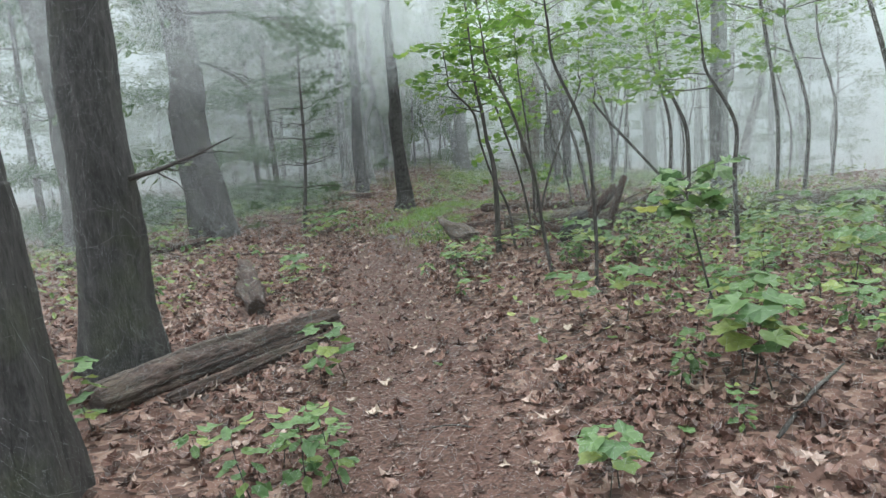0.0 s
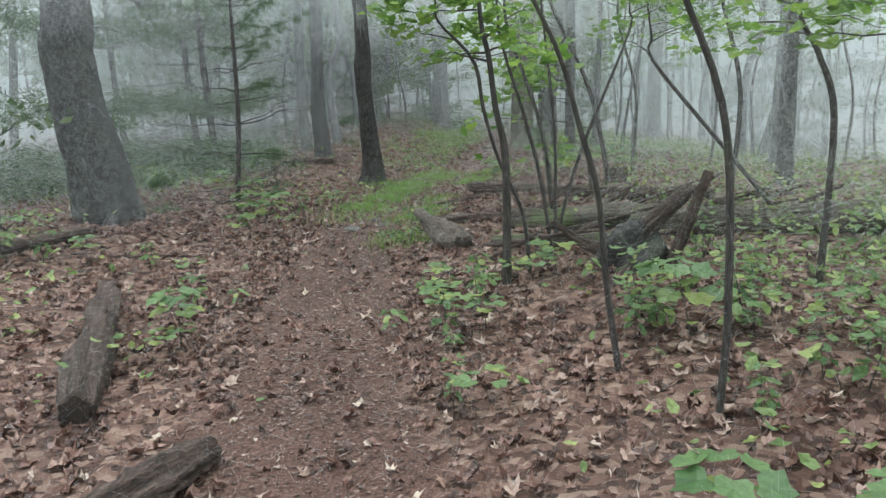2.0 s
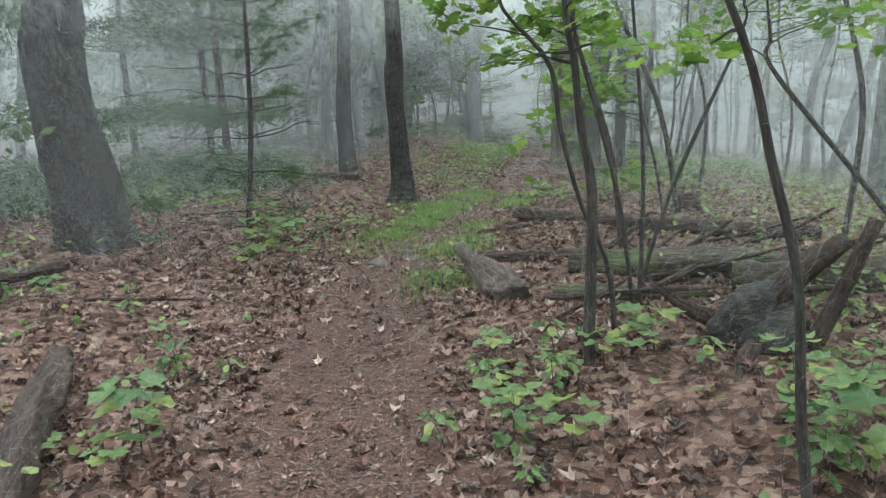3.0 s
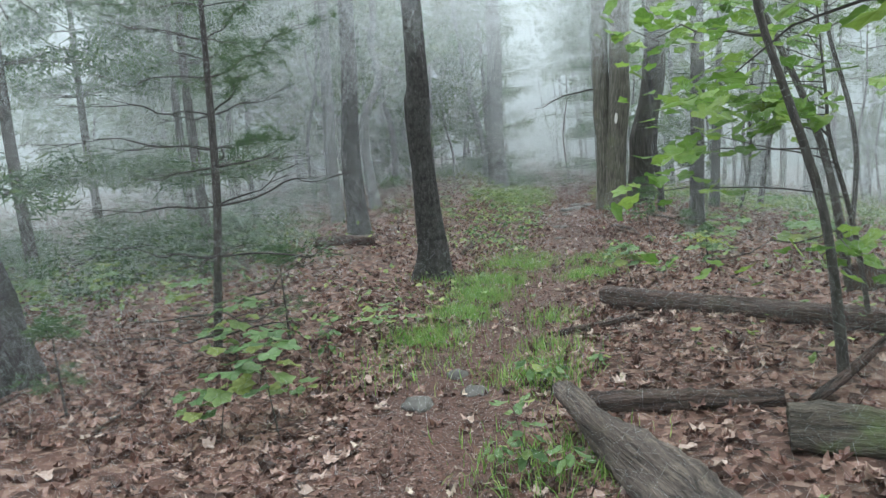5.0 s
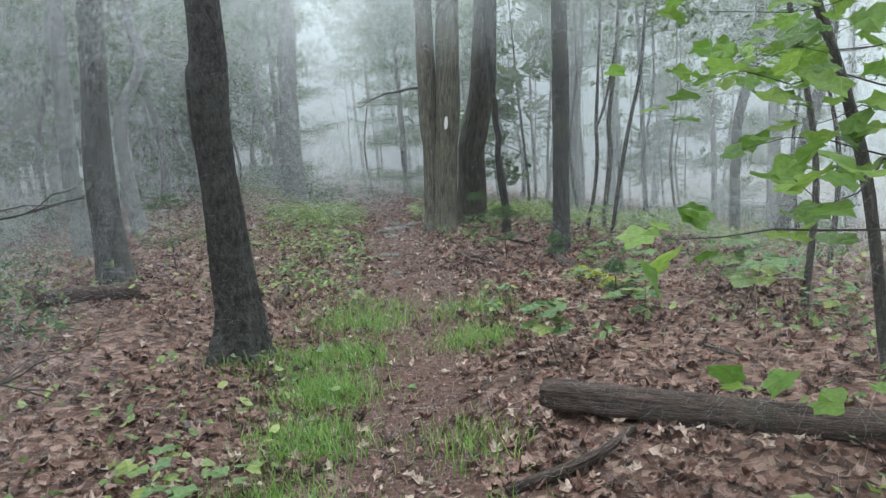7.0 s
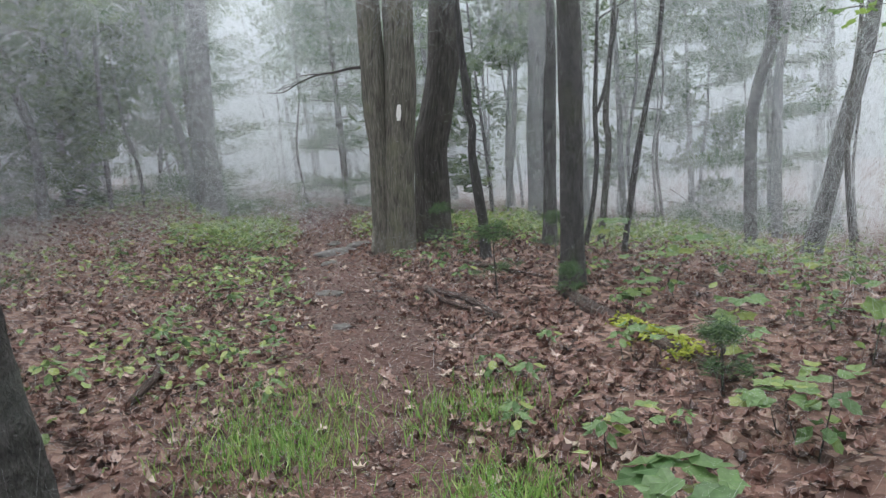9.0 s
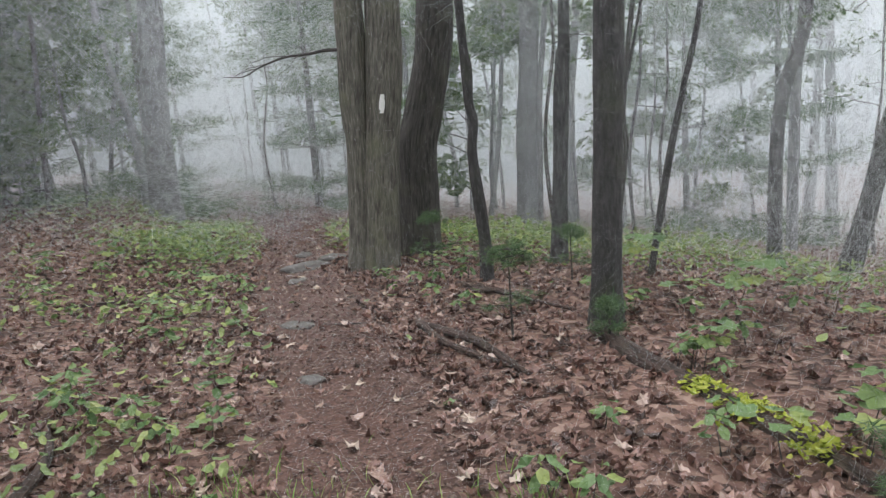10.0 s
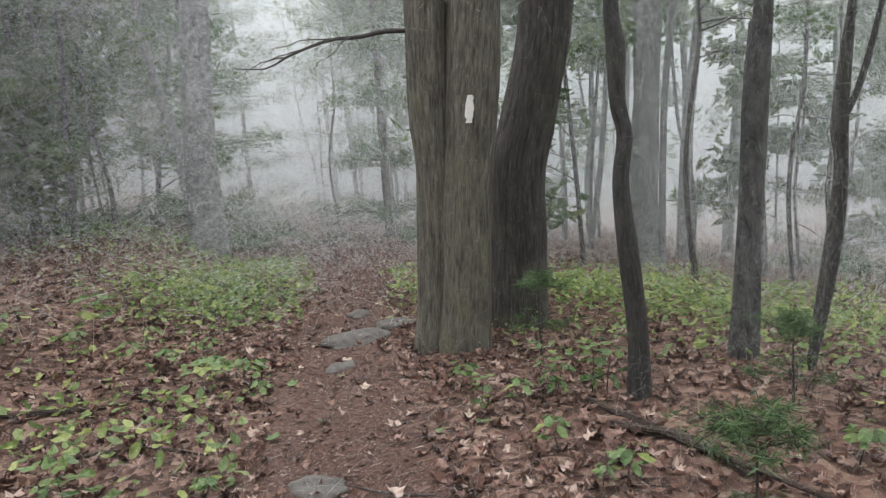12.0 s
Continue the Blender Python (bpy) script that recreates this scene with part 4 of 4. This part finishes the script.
log("thin dark log in the brush pile", [(0.12, 10.75, 0.2, 0.055), (0.6, 10.6, 0.22, 0.06), (1.15, 10.45, 0.24, 0.055)], M_DEADWOOD, 4)
log("thin log lying low in the brush pile", [(0.7, 9.35, 0.22, 0.05), (1.2, 9.15, 0.23, 0.055), (1.75, 8.95, 0.26, 0.045)], M_MOSSY, 5)
log("long dark mossy log in the undergrowth", [(2.0, 9.2, 0.30, 0.12), (3.4, 8.6, 0.34, 0.14), (5.0, 8.2, 0.33, 0.14), (6.8, 7.8, 0.30, 0.12)], M_MOSSY, 6, rings=44)
log("crumbling brown log by the thick trunk", [(-2.1, 3.85, 0.22, 0.09), (-1.65, 4.6, 0.21, 0.10), (-1.25, 5.3, 0.18, 0.10), (-0.98, 5.78, 0.14, 0.07)], M_DEADWOOD, 7, rough=0.16, ridges=0.28, sides=34, rings=44)
log("rotten slab of wood split from the crumbling log", [(-1.72, 3.95, 0.19, 0.04), (-1.3, 4.7, 0.15, 0.04), (-0.92, 5.3, 0.13, 0.025)], M_DEADWOOD, 8, rough=0.12)
log("long split plank of brown wood on the crumbling log", [(-2.2, 3.9, 0.29, 0.035), (-1.74, 4.65, 0.295, 0.04), (-1.42, 5.2, 0.265, 0.022)], M_PALEWOOD, 16, rough=0.1, ridges=0.1, sides=14)
log("short dark log pointing along the path", [(-2.42, 8.15, 0.33, 0.085), (-2.1, 7.2, 0.3, 0.10), (-1.75, 6.15, 0.24, 0.095)], M_DEADWOOD, 9, rough=0.15, ridges=0.18, sides=30, rings=36)
log("short cut log at the foot of a grey trunk", [(-2.38, 16.62, gz(-2.38, 16.62, 0.075), 0.08), (-2.0, 16.8, gz(-2.0, 16.8, 0.075), 0.08), (-1.58, 17.0, gz(-1.58, 17.0, 0.075), 0.075)], M_DEADWOOD, 10)
log("fallen dark log at the foot of a straight trunk", [(3.15, 17.5, 0.15, 0.06), (2.98, 16.8, 0.14, 0.062), (2.82, 15.9, 0.13, 0.055), (2.68, 15.1, 0.12, 0.045)], M_DEADWOOD, 11, rough=0.1)
log("thin dark log on the leafy bank", [(-4.8, 8.5, 0.52, 0.06), (-4.1, 9.2, 0.52, 0.065), (-3.35, 10.1, 0.50, 0.05)], M_DEADWOOD, 12)


def uprooted_stump():
    t = thing("tree_stump", (1.8, 8.1, gz(1.8, 8.1)), "dark uprooted stump with broken root arms", "tree stump", "fallen wood")
    z = gz(1.8, 8.1)
    part("stump_body", tube(spline([(1.45, 8.15, z + 0.0, 0.13), (1.65, 8.1, z + 0.1, 0.19), (1.88, 8.05, z + 0.22, 0.13)], 20), 30, 0.2, 0, 61, True, 0.14), M_BARK_WET, t)
    for k, p in enumerate([[(1.68, 8.1, z + 0.2, 0.085), (1.85, 8.0, z + 0.42, 0.075), (2.05, 7.9, z + 0.62, 0.05)],
                           [(1.85, 7.85, z - 0.02, 0.045), (1.95, 7.8, z + 0.3, 0.042), (2.12, 7.75, z + 0.75, 0.03)],
                           [(1.55, 8.1, z + 0.1, 0.06), (1.3, 8.15, z + 0.2, 0.04), (1.1, 8.2, z + 0.36, 0.02)],
                           [(1.65, 8.0, z + 0.05, 0.05), (1.45, 7.75, z + 0.02, 0.04), (1.3, 7.5, z - 0.02, 0.02)]]):
        part("root", tube(spline(p, 14), 12, 0.1, 0, 62 + k, True, 0.06), M_DEADWOOD, t)


uprooted_stump()
_g = np.random.default_rng(55)
for k in range(16):
    bx, by, ba, bl = _g.uniform(0.5, 3.2), _g.uniform(8.4, 10.9), _g.uniform(-0.9, 0.9), _g.uniform(0.5, 1.3)
    ex, ey, br = bx + bl * math.cos(ba), by + bl * math.sin(ba), _g.uniform(0.012, 0.035)
    log("dark broken branch in the brush pile", [(bx, by, gz(bx, by, 0.03), br), ((bx + ex) / 2, (by + ey) / 2 + 0.05, gz(bx, by, 0.14), br * 0.9), (ex, ey, gz(ex, ey, _g.uniform(0.1, 0.42)), br * 0.5)], M_DEADWOOD, 70 + k, 9, 0.08, "branch", "branch", "brush pile", 0.0, 12)
log("small black rotten stump", [(0.17, 7.69, gz(0.17, 7.69, -0.05), 0.045), (0.17, 7.7, gz(0.17, 7.69, 0.08), 0.042), (0.16, 7.7, gz(0.17, 7.69, 0.16), 0.025)], M_DEADWOOD, 14, name="tree_stump", category="tree stump", rings=9, sides=12)
log("low dark stump behind the long log", [(2.9, 12.6, gz(2.9, 12.6, -0.05), 0.13), (2.9, 12.6, gz(2.9, 12.6, 0.1), 0.12), (2.9, 12.62, gz(2.9, 12.6, 0.22), 0.10)], M_DEADWOOD, 15, name="tree_stump", category="tree stump", rings=9)


def stick(x0, y0, x1, y1, r, seed, bow=0.0):
    mx, my = (x0 + x1) / 2 + bow * (y1 - y0), (y0 + y1) / 2 - bow * (x1 - x0)
    log("dark fallen stick on the leaves", [(x0, y0, gz(x0, y0, r * 0.8), r), (mx, my, gz(mx, my, r + 0.012), r * 0.9), (x1, y1, gz(x1, y1, r * 0.7), r * 0.55)], M_DEADWOOD if seed % 2 else M_TWIG, seed, 8, 0.06, "stick", "stick", "fallen sticks", 0.0, 10)


stick(2.3, 18.6, 2.3, 17.2, 0.028, 401, 0.08)
stick(2.25, 18.5, 2.3, 17.0, 0.033, 403, -0.05)
stick(3.1, 19.5, 3.4, 18.0, 0.022, 405, 0.05)
stick(0.3, 12.42, 1.1, 12.62, 0.03, 407, 0.1)
stick(-0.33, 16.7, -0.18, 17.7, 0.028, 409, 0.1)
stick(-0.2, 20.75, 0.8, 20.9, 0.02, 411, 0.12)
stick(3.0, 19.1, 3.25, 18.4, 0.024, 413, -0.1)
stick(-2.65, 10.8, -2.66, 11.8, 0.012, 415, 0.05)
stick(-3.0, 9.6, -2.2, 9.8, 0.015, 417, 0.05)
_g = np.random.default_rng(77)
for k in range(46):
    yy = _g.uniform(1.5, 26)
    uu = _g.choice([-1, 1]) * _g.uniform(0.3, 4.2)
    xx = float(path_x(yy)) + uu
    aa, ll = _g.uniform(0, 6.28), _g.uniform(0.25, 0.9)
    stick(xx, yy, xx + ll * math.cos(aa), yy + ll * math.sin(aa), _g.uniform(0.004, 0.012), 420 + k, _g.uniform(-0.12, 0.12))


# ---- stones ----
def stone(x, y, sx, sy, sz, seed, label="grey stone set in the path"):
    g = np.random.default_rng(seed)
    bm = bmesh.new()
    bmesh.ops.create_icosphere(bm, subdivisions=3, radius=1)
    for v in bm.verts:
        n = noise.noise(v.co * 1.3 + Vector((seed, 0, 0))) * 0.35 + noise.noise(v.co * 3.5 + Vector((0, seed, 0))) * 0.12
        v.co = v.co * (1 + n)
        v.co = Vector((v.co.x * sx, v.co.y * sy, v.co.z * sz))
    me = bpy.data.meshes.new("stone")
    bm.to_mesh(me)
    bm.free()
    me.polygons.foreach_set("use_smooth", np.full(len(me.polygons), True))
    me.materials.append(M_STONE)
    ob = new("stone", me)
    ob.location, ob.rotation_euler = (x, y, gz(x, y, 0.0)), (0, 0, g.uniform(0, 6))
    tagged(ob, label, "stone", "stones in the path")


for k, (x, y, a, b, c) in enumerate([(2.3, 21.95, 0.34, 0.22, 0.06), (2.65, 22.1, 0.2, 0.16, 0.07), (1.98, 21.2, 0.14, 0.1, 0.03), (1.5, 19.3, 0.17, 0.1, 0.03), (-0.81, 11.25, 0.10, 0.12, 0.05), (-0.43, 11.4, 0.11, 0.09, 0.035), (-0.54, 11.78, 0.10, 0.08, 0.04), (2.5, 22.9, 0.16, 0.12, 0.05), (1.25, 17.9, 0.10, 0.08, 0.025), (-1.05, 13.9, 0.07, 0.06, 0.04)]):
    stone(x, y, a, b, c, 500 + k)


# ---- seedlings ----
def seedling(label, shapes, material, seed, height, leaves, leaf, tiers=1):
    t = thing("seedling", (0, 0, -40.0), label, "seedling", "seedlings on the forest floor")
    g = np.random.default_rng(seed)
    base = np.array([0, 0, -40.0])
    stem = limb(base, g.uniform(0, 6), height * 0.25, 0.004, 4.0, seed)
    part("stem", tube(np.vstack([[0, 0, -40.04, 0.004], stem]), 5, 0, 0, seed), M_TWIG, t)
    pos, yaw = [], []
    for k in range(leaves):
        f = stem[-1 - (k % tiers) * 2][:3]
        a = 6.28 * k / leaves * 1.0 + g.uniform(-0.4, 0.4)
        d = leaf * g.uniform(0.5, 1.0)
        pos.append(f + np.array([math.cos(a) * d, math.sin(a) * d, g.uniform(-0.02, 0.03)]))
        yaw.append(a)
    n = leaves
    rot = turns(np.array(yaw), g.normal(0.3, 0.25, n), g.normal(0, 0.25, n))
    part("leaves", scatter(shapes, np.array(pos), rot, leaf * g.uniform(0.75, 1.2, n)), material, t, "", False)
    return t


KINDS = [seedling("low maple seedling with a few broad green leaves", GREEN, M_SEEDLING, 601, 0.16, 6, 0.11),
         seedling("maple seedling with green leaves in two tiers", GREEN, M_SEEDLING, 602, 0.34, 11, 0.12, 2),
         seedling("small leafy green plant in the litter", OVATE, M_SEEDLING, 603, 0.14, 10, 0.07, 2),
         seedling("bushy green seedling with many small leaves", OVATE, M_SEEDLING, 604, 0.30, 20, 0.075, 3)]
SPOTS = [(-0.73, 2.93, 0.25, 6, 3), (-1.0, 3.4, 0.2, 3, 2), (-0.6, 4.1, 0.15, 3, 0), (-1.9, 3.45, 0.1, 2, 0), (-2.75, 6.6, 0.35, 6, 3), (-1.8, 8.2, 0.3, 3, 2),
         (-0.8, 4.7, 0.2, 3, 2), (1.3, 4.5, 0.3, 2, 1), (1.1, 3.3, 0.3, 3, 3), (1.7, 3.1, 0.4, 5, 1), (2.1, 3.7, 0.5, 8, 1), (2.0, 4.4, 0.4, 6, 3), (2.9, 4.9, 0.6, 9, 1),
         (2.0, 5.8, 0.4, 4, 3), (1.6, 6.65, 0.3, 5, 3), (0.75, 8.1, 0.25, 4, 2), (0.6, 2.55, 0.15, 2, 2), (3.4, 6.4, 0.7, 9, 1), (3.0, 7.6, 0.6, 8, 3), (4.2, 5.4, 0.8, 8, 1)]
SPOTS2 = [(-1.9, 12.4, 0.25, 4, 3), (-0.1, 7.95, 0.2, 4, 2), (0.0, 7.05, 0.2, 4, 2), (0.4, 7.5, 0.2, 5, 0), (0.7, 7.9, 0.2, 5, 0), (1.55, 6.8, 0.25, 7, 3), (1.6, 6.4, 0.2, 4, 1), (-1.85, 7.2, 0.2, 5, 0),
          (-3.1, 9.5, 0.4, 6, 2), (-3.5, 13.2, 0.5, 8, 3), (-0.3, 9.9, 0.25, 4, 2), (0.25, 6.1, 0.15, 2, 0), (-2.05, 11.9, 0.15, 3, 1), (-1.75, 11.2, 0.2, 4, 1), (-4.2, 13.5, 0.6, 9, 1), (-1.3, 13.2, 0.3, 4, 0)]
SPOTS3 = [(-4.6, 16.5, 0.5, 6, 3), (1.55, 14.9, 0.25, 4, 2), (0.0, 11.35, 0.2, 4, 2), (1.37, 13.85, 0.15, 3, 1), (2.1, 14.75, 0.3, 5, 0), (3.4, 14.2, 0.5, 9, 1), (4.2, 15.4, 0.6, 8, 3), (0.0, 17.6, 0.35, 5, 2),
          (-0.35, 17.6, 0.3, 3, 2), (0.4, 17.1, 0.2, 3, 2), (2.9, 15.75, 0.3, 5, 2), (3.1, 16.5, 0.12, 6, 2), (2.6, 14.9, 0.2, 3, 0), (4.0, 17.6, 0.4, 6, 2), (4.3, 16.8, 0.5, 7, 0), (0.85, 19.1, 0.3, 5, 2), (-0.45, 20.6, 0.4, 5, 2), (5.4, 16.6, 0.6, 8, 3),
          (2.55, 19.9, 0.2, 3, 2), (3.1, 19.5, 0.2, 4, 3), (0.95, 21.8, 0.3, 6, 2), (1.2, 20.9, 0.2, 5, 2), (0.1, 22.0, 0.4, 5, 2), (2.6, 18.5, 0.3, 3, 2), (1.6, 15.4, 0.2, 3, 2), (0.4, 16.1, 0.3, 4, 2)]
_g = np.random.default_rng(99)
for x, y, spread, count, kind in SPOTS + SPOTS2 + SPOTS3:
    for k in range(count):
        px, py = x + _g.normal(0, spread), y + _g.normal(0, spread)
        if abs(px - float(path_x(py))) < 0.35:
            continue
        q = KINDS[kind if _g.uniform() < 0.7 else _g.integers(0, 4)]
        sc = _g.uniform(0.7, 1.3) * (1.15 if kind == 1 else 1.0)
        copy_thing(q, Matrix.Translation((px, py, gz(px, py))) @ Matrix.Rotation(_g.uniform(0, 6.28), 4, "Z") @ Matrix.Scale(sc, 4))
for q in KINDS:
    for o in (*q.children_recursive, q):
        bpy.data.objects.remove(o, do_unlink=True)


# ---- grass, undergrowth and the litter, which nobody could count ----
def scatter_in(spots, n, seed, tight=1.0):
    g = np.random.default_rng(seed)
    s = np.array(spots)
    w = s[:, 3] / s[:, 3].sum()
    k = g.choice(len(s), n, p=w)
    a = s[k]
    xy = a[:, :2] + g.normal(size=(n, 2)) * a[:, 2:3] * tight
    return xy[:, 0], xy[:, 1], g


def grass():
    spots = [(-0.75, 12.7, 0.22, 3), (-0.45, 13.4, 0.18, 4), (-0.25, 14.1, 0.2, 5), (0.0, 14.8, 0.2, 4), (0.3, 15.7, 0.25, 3), (1.05, 14.7, 0.2, 2.5), (1.35, 15.6, 0.25, 2), (0.0, 11.5, 0.22, 2), (-0.1, 10.2, 0.25, 1.5), (0.45, 16.2, 0.35, 2), (-0.55, 14.9, 0.25, 2), (-1.0, 12.0, 0.35, 1), (0.35, 13.0, 0.2, 1), (0.2, 12.1, 0.2, 1)]
    x, y, g = scatter_in(spots, 13000, 701, 0.85)
    n = len(x)
    pos = np.stack([x, y, ground_z(x, y) - 0.01], -1)
    lone("grass", scatter(BLADE, pos, turns(g.uniform(0, 6.28, n), g.normal(0.1, 0.35, n), g.normal(0, 0.2, n)), g.uniform(0.05, 0.14, n)), M_GRASS, "tufts of wet green grass along the path edge", "grass", kind="stuff", shade=False)


def undergrowth():
    spots = [(1.3, 24.6, 0.6, 9), (2.0, 26.4, 0.5, 3), (1.1, 23.6, 0.5, 6), (0.2, 27.0, 0.8, 4), (5.2, 21.5, 0.9, 9), (4.6, 22.8, 0.8, 8), (6.6, 20.6, 1.0, 7), (7.5, 22.5, 1.2, 7), (3.3, 23.6, 0.5, 3), (7.0, 18.2, 1.0, 4), (-4.2, 14.6, 1.0, 6), (-3.6, 17.5, 1.0, 3), (-5.5, 10.0, 1.0, 4), (-3.6, 7.0, 0.8, 3), (3.2, 7.6, 0.9, 6), (5.0, 9.8, 1.3, 8), (3.8, 11.5, 0.9, 4), (5.5, 6.5, 1.2, 6), (2.4, 5.0, 0.9, 3), (5.2, 13.5, 1.2, 4), (0.2, 16.9, 0.5, 0.6), (-0.3, 17.5, 0.4, 0.8), (0.9, 18.6, 0.5, 0.6), (-1.0, 21.5, 1.0, 2), (0.6, 20.3, 0.5, 1.5), (-1.0, 13.5, 0.6, 1)]
    x, y, g = scatter_in(spots, 17000, 702)
    u = np.abs(x - path_x(y))
    keep = u > 0.45
    x, y = x[keep], y[keep]
    n = len(x)
    tall = 0.5 + 0.5 * np.sin(2.1 * x + 1) * np.sin(1.7 * y)
    pos = np.stack([x, y, ground_z(x, y) + 0.02 + (0.08 + 0.3 * tall) * g.uniform(0, 1, n) ** 1.5], -1)
    lone("undergrowth", scatter(OVATE, pos, turns(g.uniform(0, 6.28, n), g.normal(0.2, 0.4, n), g.normal(0, 0.35, n)), g.uniform(0.045, 0.10, n)), M_UNDER, "patches of low green plants on the forest floor", "undergrowth", kind="stuff", shade=False)


def litter(name, n, shapes, material, sizes, seed, reach, on_path, label, tilt, lift):
    g = np.random.default_rng(seed)
    y = g.uniform(-0.5, 30, n)
    u = g.normal(0, reach, n)
    x = path_x(y) + u
    half = np.interp(y, [0, 8, 12, 20, 30], [0.45, 0.52, 0.36, 0.42, 0.40])
    p = np.where(np.abs(u) < half, on_path, 1.0)
    clump = 0.55 + 0.45 * np.sin(1.9 * x + 0.7 * y) * np.sin(1.3 * y - 0.8 * x + 2)
    keep = g.uniform(size=n) < p * np.clip(clump + 0.35, 0.25, 1)
    x, y = x[keep], y[keep]
    n = len(x)
    pos = np.stack([x, y, ground_z(x, y) + g.uniform(0.0, lift, n)], -1)
    rot = turns(g.uniform(0, 6.28, n), g.normal(0, tilt, n), g.normal(0, tilt, n))
    lone(name, scatter(shapes, pos, rot, g.uniform(*sizes, n)), material, label, "leaf litter", kind="stuff", shade=False)


def log_moss():
    """Small bright plants that grow on the log at the foot of the straight trunk."""
    x, y, g = scatter_in([(2.88, 16.25, 0.06, 3), (2.83, 15.95, 0.07, 3), (2.95, 15.8, 0.10, 2), (2.74, 15.5, 0.07, 2)], 420, 705)
    n = len(x)
    pos = np.stack([x, y, 0.19 + 0.03 * g.uniform(size=n) - 0.35 * np.abs(x - np.interp(y, [15.1, 15.9, 16.8], [2.68, 2.82, 2.98]))], -1)
    lone("moss", scatter(OVATE, pos, turns(g.uniform(0, 6.28, n), g.normal(0.1, 0.4, n), g.normal(0, 0.4, n)), g.uniform(0.025, 0.06, n)), M_MOSS, "bright yellow-green moss and leaflets on a fallen log", "moss", kind="stuff", shade=False)


grass()
undergrowth()
log_moss()
litter("leaf_litter", 48000, DEAD, M_LITTER, (0.045, 0.105), 703, 2.9, 0.2, "brown curled dead leaves covering the forest floor", 0.3, 0.035)
litter("leaf_fragments", 95000, CHIP, M_CHIPS, (0.010, 0.042), 704, 0.8, 1.0, "small dark bits of trodden leaf on the path", 0.25, 0.012)


def fallen_leaves():
    """Single pale leaves that stand out on the path and beside it."""
    g = np.random.default_rng(88)
    meshes = []
    for k, (v, f) in enumerate(DEAD + GREEN[:2]):
        me = make_mesh("fallen_leaf", v * 0.075, f, None, False)
        me.materials.append(M_PALE_LEAF if k < 8 else M_SEEDLING)
        meshes.append(me)
    for k in range(150):
        y = g.uniform(1.5, 24)
        x = float(path_x(y)) + g.normal(0, 0.8)
        ob = new("fallen_leaf", meshes[k % len(meshes)])
        ob.matrix_world = Matrix.Translation((x, y, gz(x, y, 0.02))) @ Euler((g.normal(0, 0.25), g.normal(0, 0.25), g.uniform(0, 6.28))).to_matrix().to_4x4() @ Matrix.Scale(g.uniform(0.7, 1.25), 4)
        tagged(ob, "pale dry leaf lying on the trodden path" if k % len(meshes) < 8 else "fresh green leaf fallen on the path", "leaf", "single leaves on the path")


fallen_leaves()

# ---- fog: pale mesh slivers standing in for haze, too fine to tell apart ----
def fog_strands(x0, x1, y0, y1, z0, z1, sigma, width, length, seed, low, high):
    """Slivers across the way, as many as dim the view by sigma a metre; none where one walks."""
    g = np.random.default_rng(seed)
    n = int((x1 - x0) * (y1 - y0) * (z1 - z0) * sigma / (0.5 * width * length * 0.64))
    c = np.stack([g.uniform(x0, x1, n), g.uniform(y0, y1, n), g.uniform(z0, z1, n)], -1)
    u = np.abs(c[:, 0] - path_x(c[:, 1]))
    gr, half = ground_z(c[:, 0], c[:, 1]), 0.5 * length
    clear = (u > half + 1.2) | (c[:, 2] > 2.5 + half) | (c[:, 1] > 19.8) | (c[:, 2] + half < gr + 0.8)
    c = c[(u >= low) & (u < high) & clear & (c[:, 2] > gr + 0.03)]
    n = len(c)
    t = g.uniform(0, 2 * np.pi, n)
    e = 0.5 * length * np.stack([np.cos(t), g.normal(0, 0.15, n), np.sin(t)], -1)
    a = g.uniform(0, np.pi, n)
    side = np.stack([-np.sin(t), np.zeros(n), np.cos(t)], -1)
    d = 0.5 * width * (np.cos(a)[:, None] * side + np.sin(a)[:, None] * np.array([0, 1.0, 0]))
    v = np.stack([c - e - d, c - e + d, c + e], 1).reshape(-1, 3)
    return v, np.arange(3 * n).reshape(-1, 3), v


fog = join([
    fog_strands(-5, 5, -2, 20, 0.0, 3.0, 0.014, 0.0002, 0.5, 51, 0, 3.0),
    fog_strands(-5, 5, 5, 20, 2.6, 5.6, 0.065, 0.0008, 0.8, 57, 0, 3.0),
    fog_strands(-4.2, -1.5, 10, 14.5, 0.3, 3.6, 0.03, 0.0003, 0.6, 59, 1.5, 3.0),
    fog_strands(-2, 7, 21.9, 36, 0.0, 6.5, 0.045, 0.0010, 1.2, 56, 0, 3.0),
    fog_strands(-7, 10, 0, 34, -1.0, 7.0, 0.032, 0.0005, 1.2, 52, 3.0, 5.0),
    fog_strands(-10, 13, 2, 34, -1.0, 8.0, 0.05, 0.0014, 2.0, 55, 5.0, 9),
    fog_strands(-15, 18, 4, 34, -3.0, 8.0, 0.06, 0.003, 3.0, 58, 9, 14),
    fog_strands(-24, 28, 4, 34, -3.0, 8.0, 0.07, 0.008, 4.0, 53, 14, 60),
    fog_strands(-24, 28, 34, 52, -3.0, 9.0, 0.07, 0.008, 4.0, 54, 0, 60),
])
lone("fog", fog, M_FOG, "thin pale slivers standing in for fog between the trees", "fog", kind="stuff", shade=False)
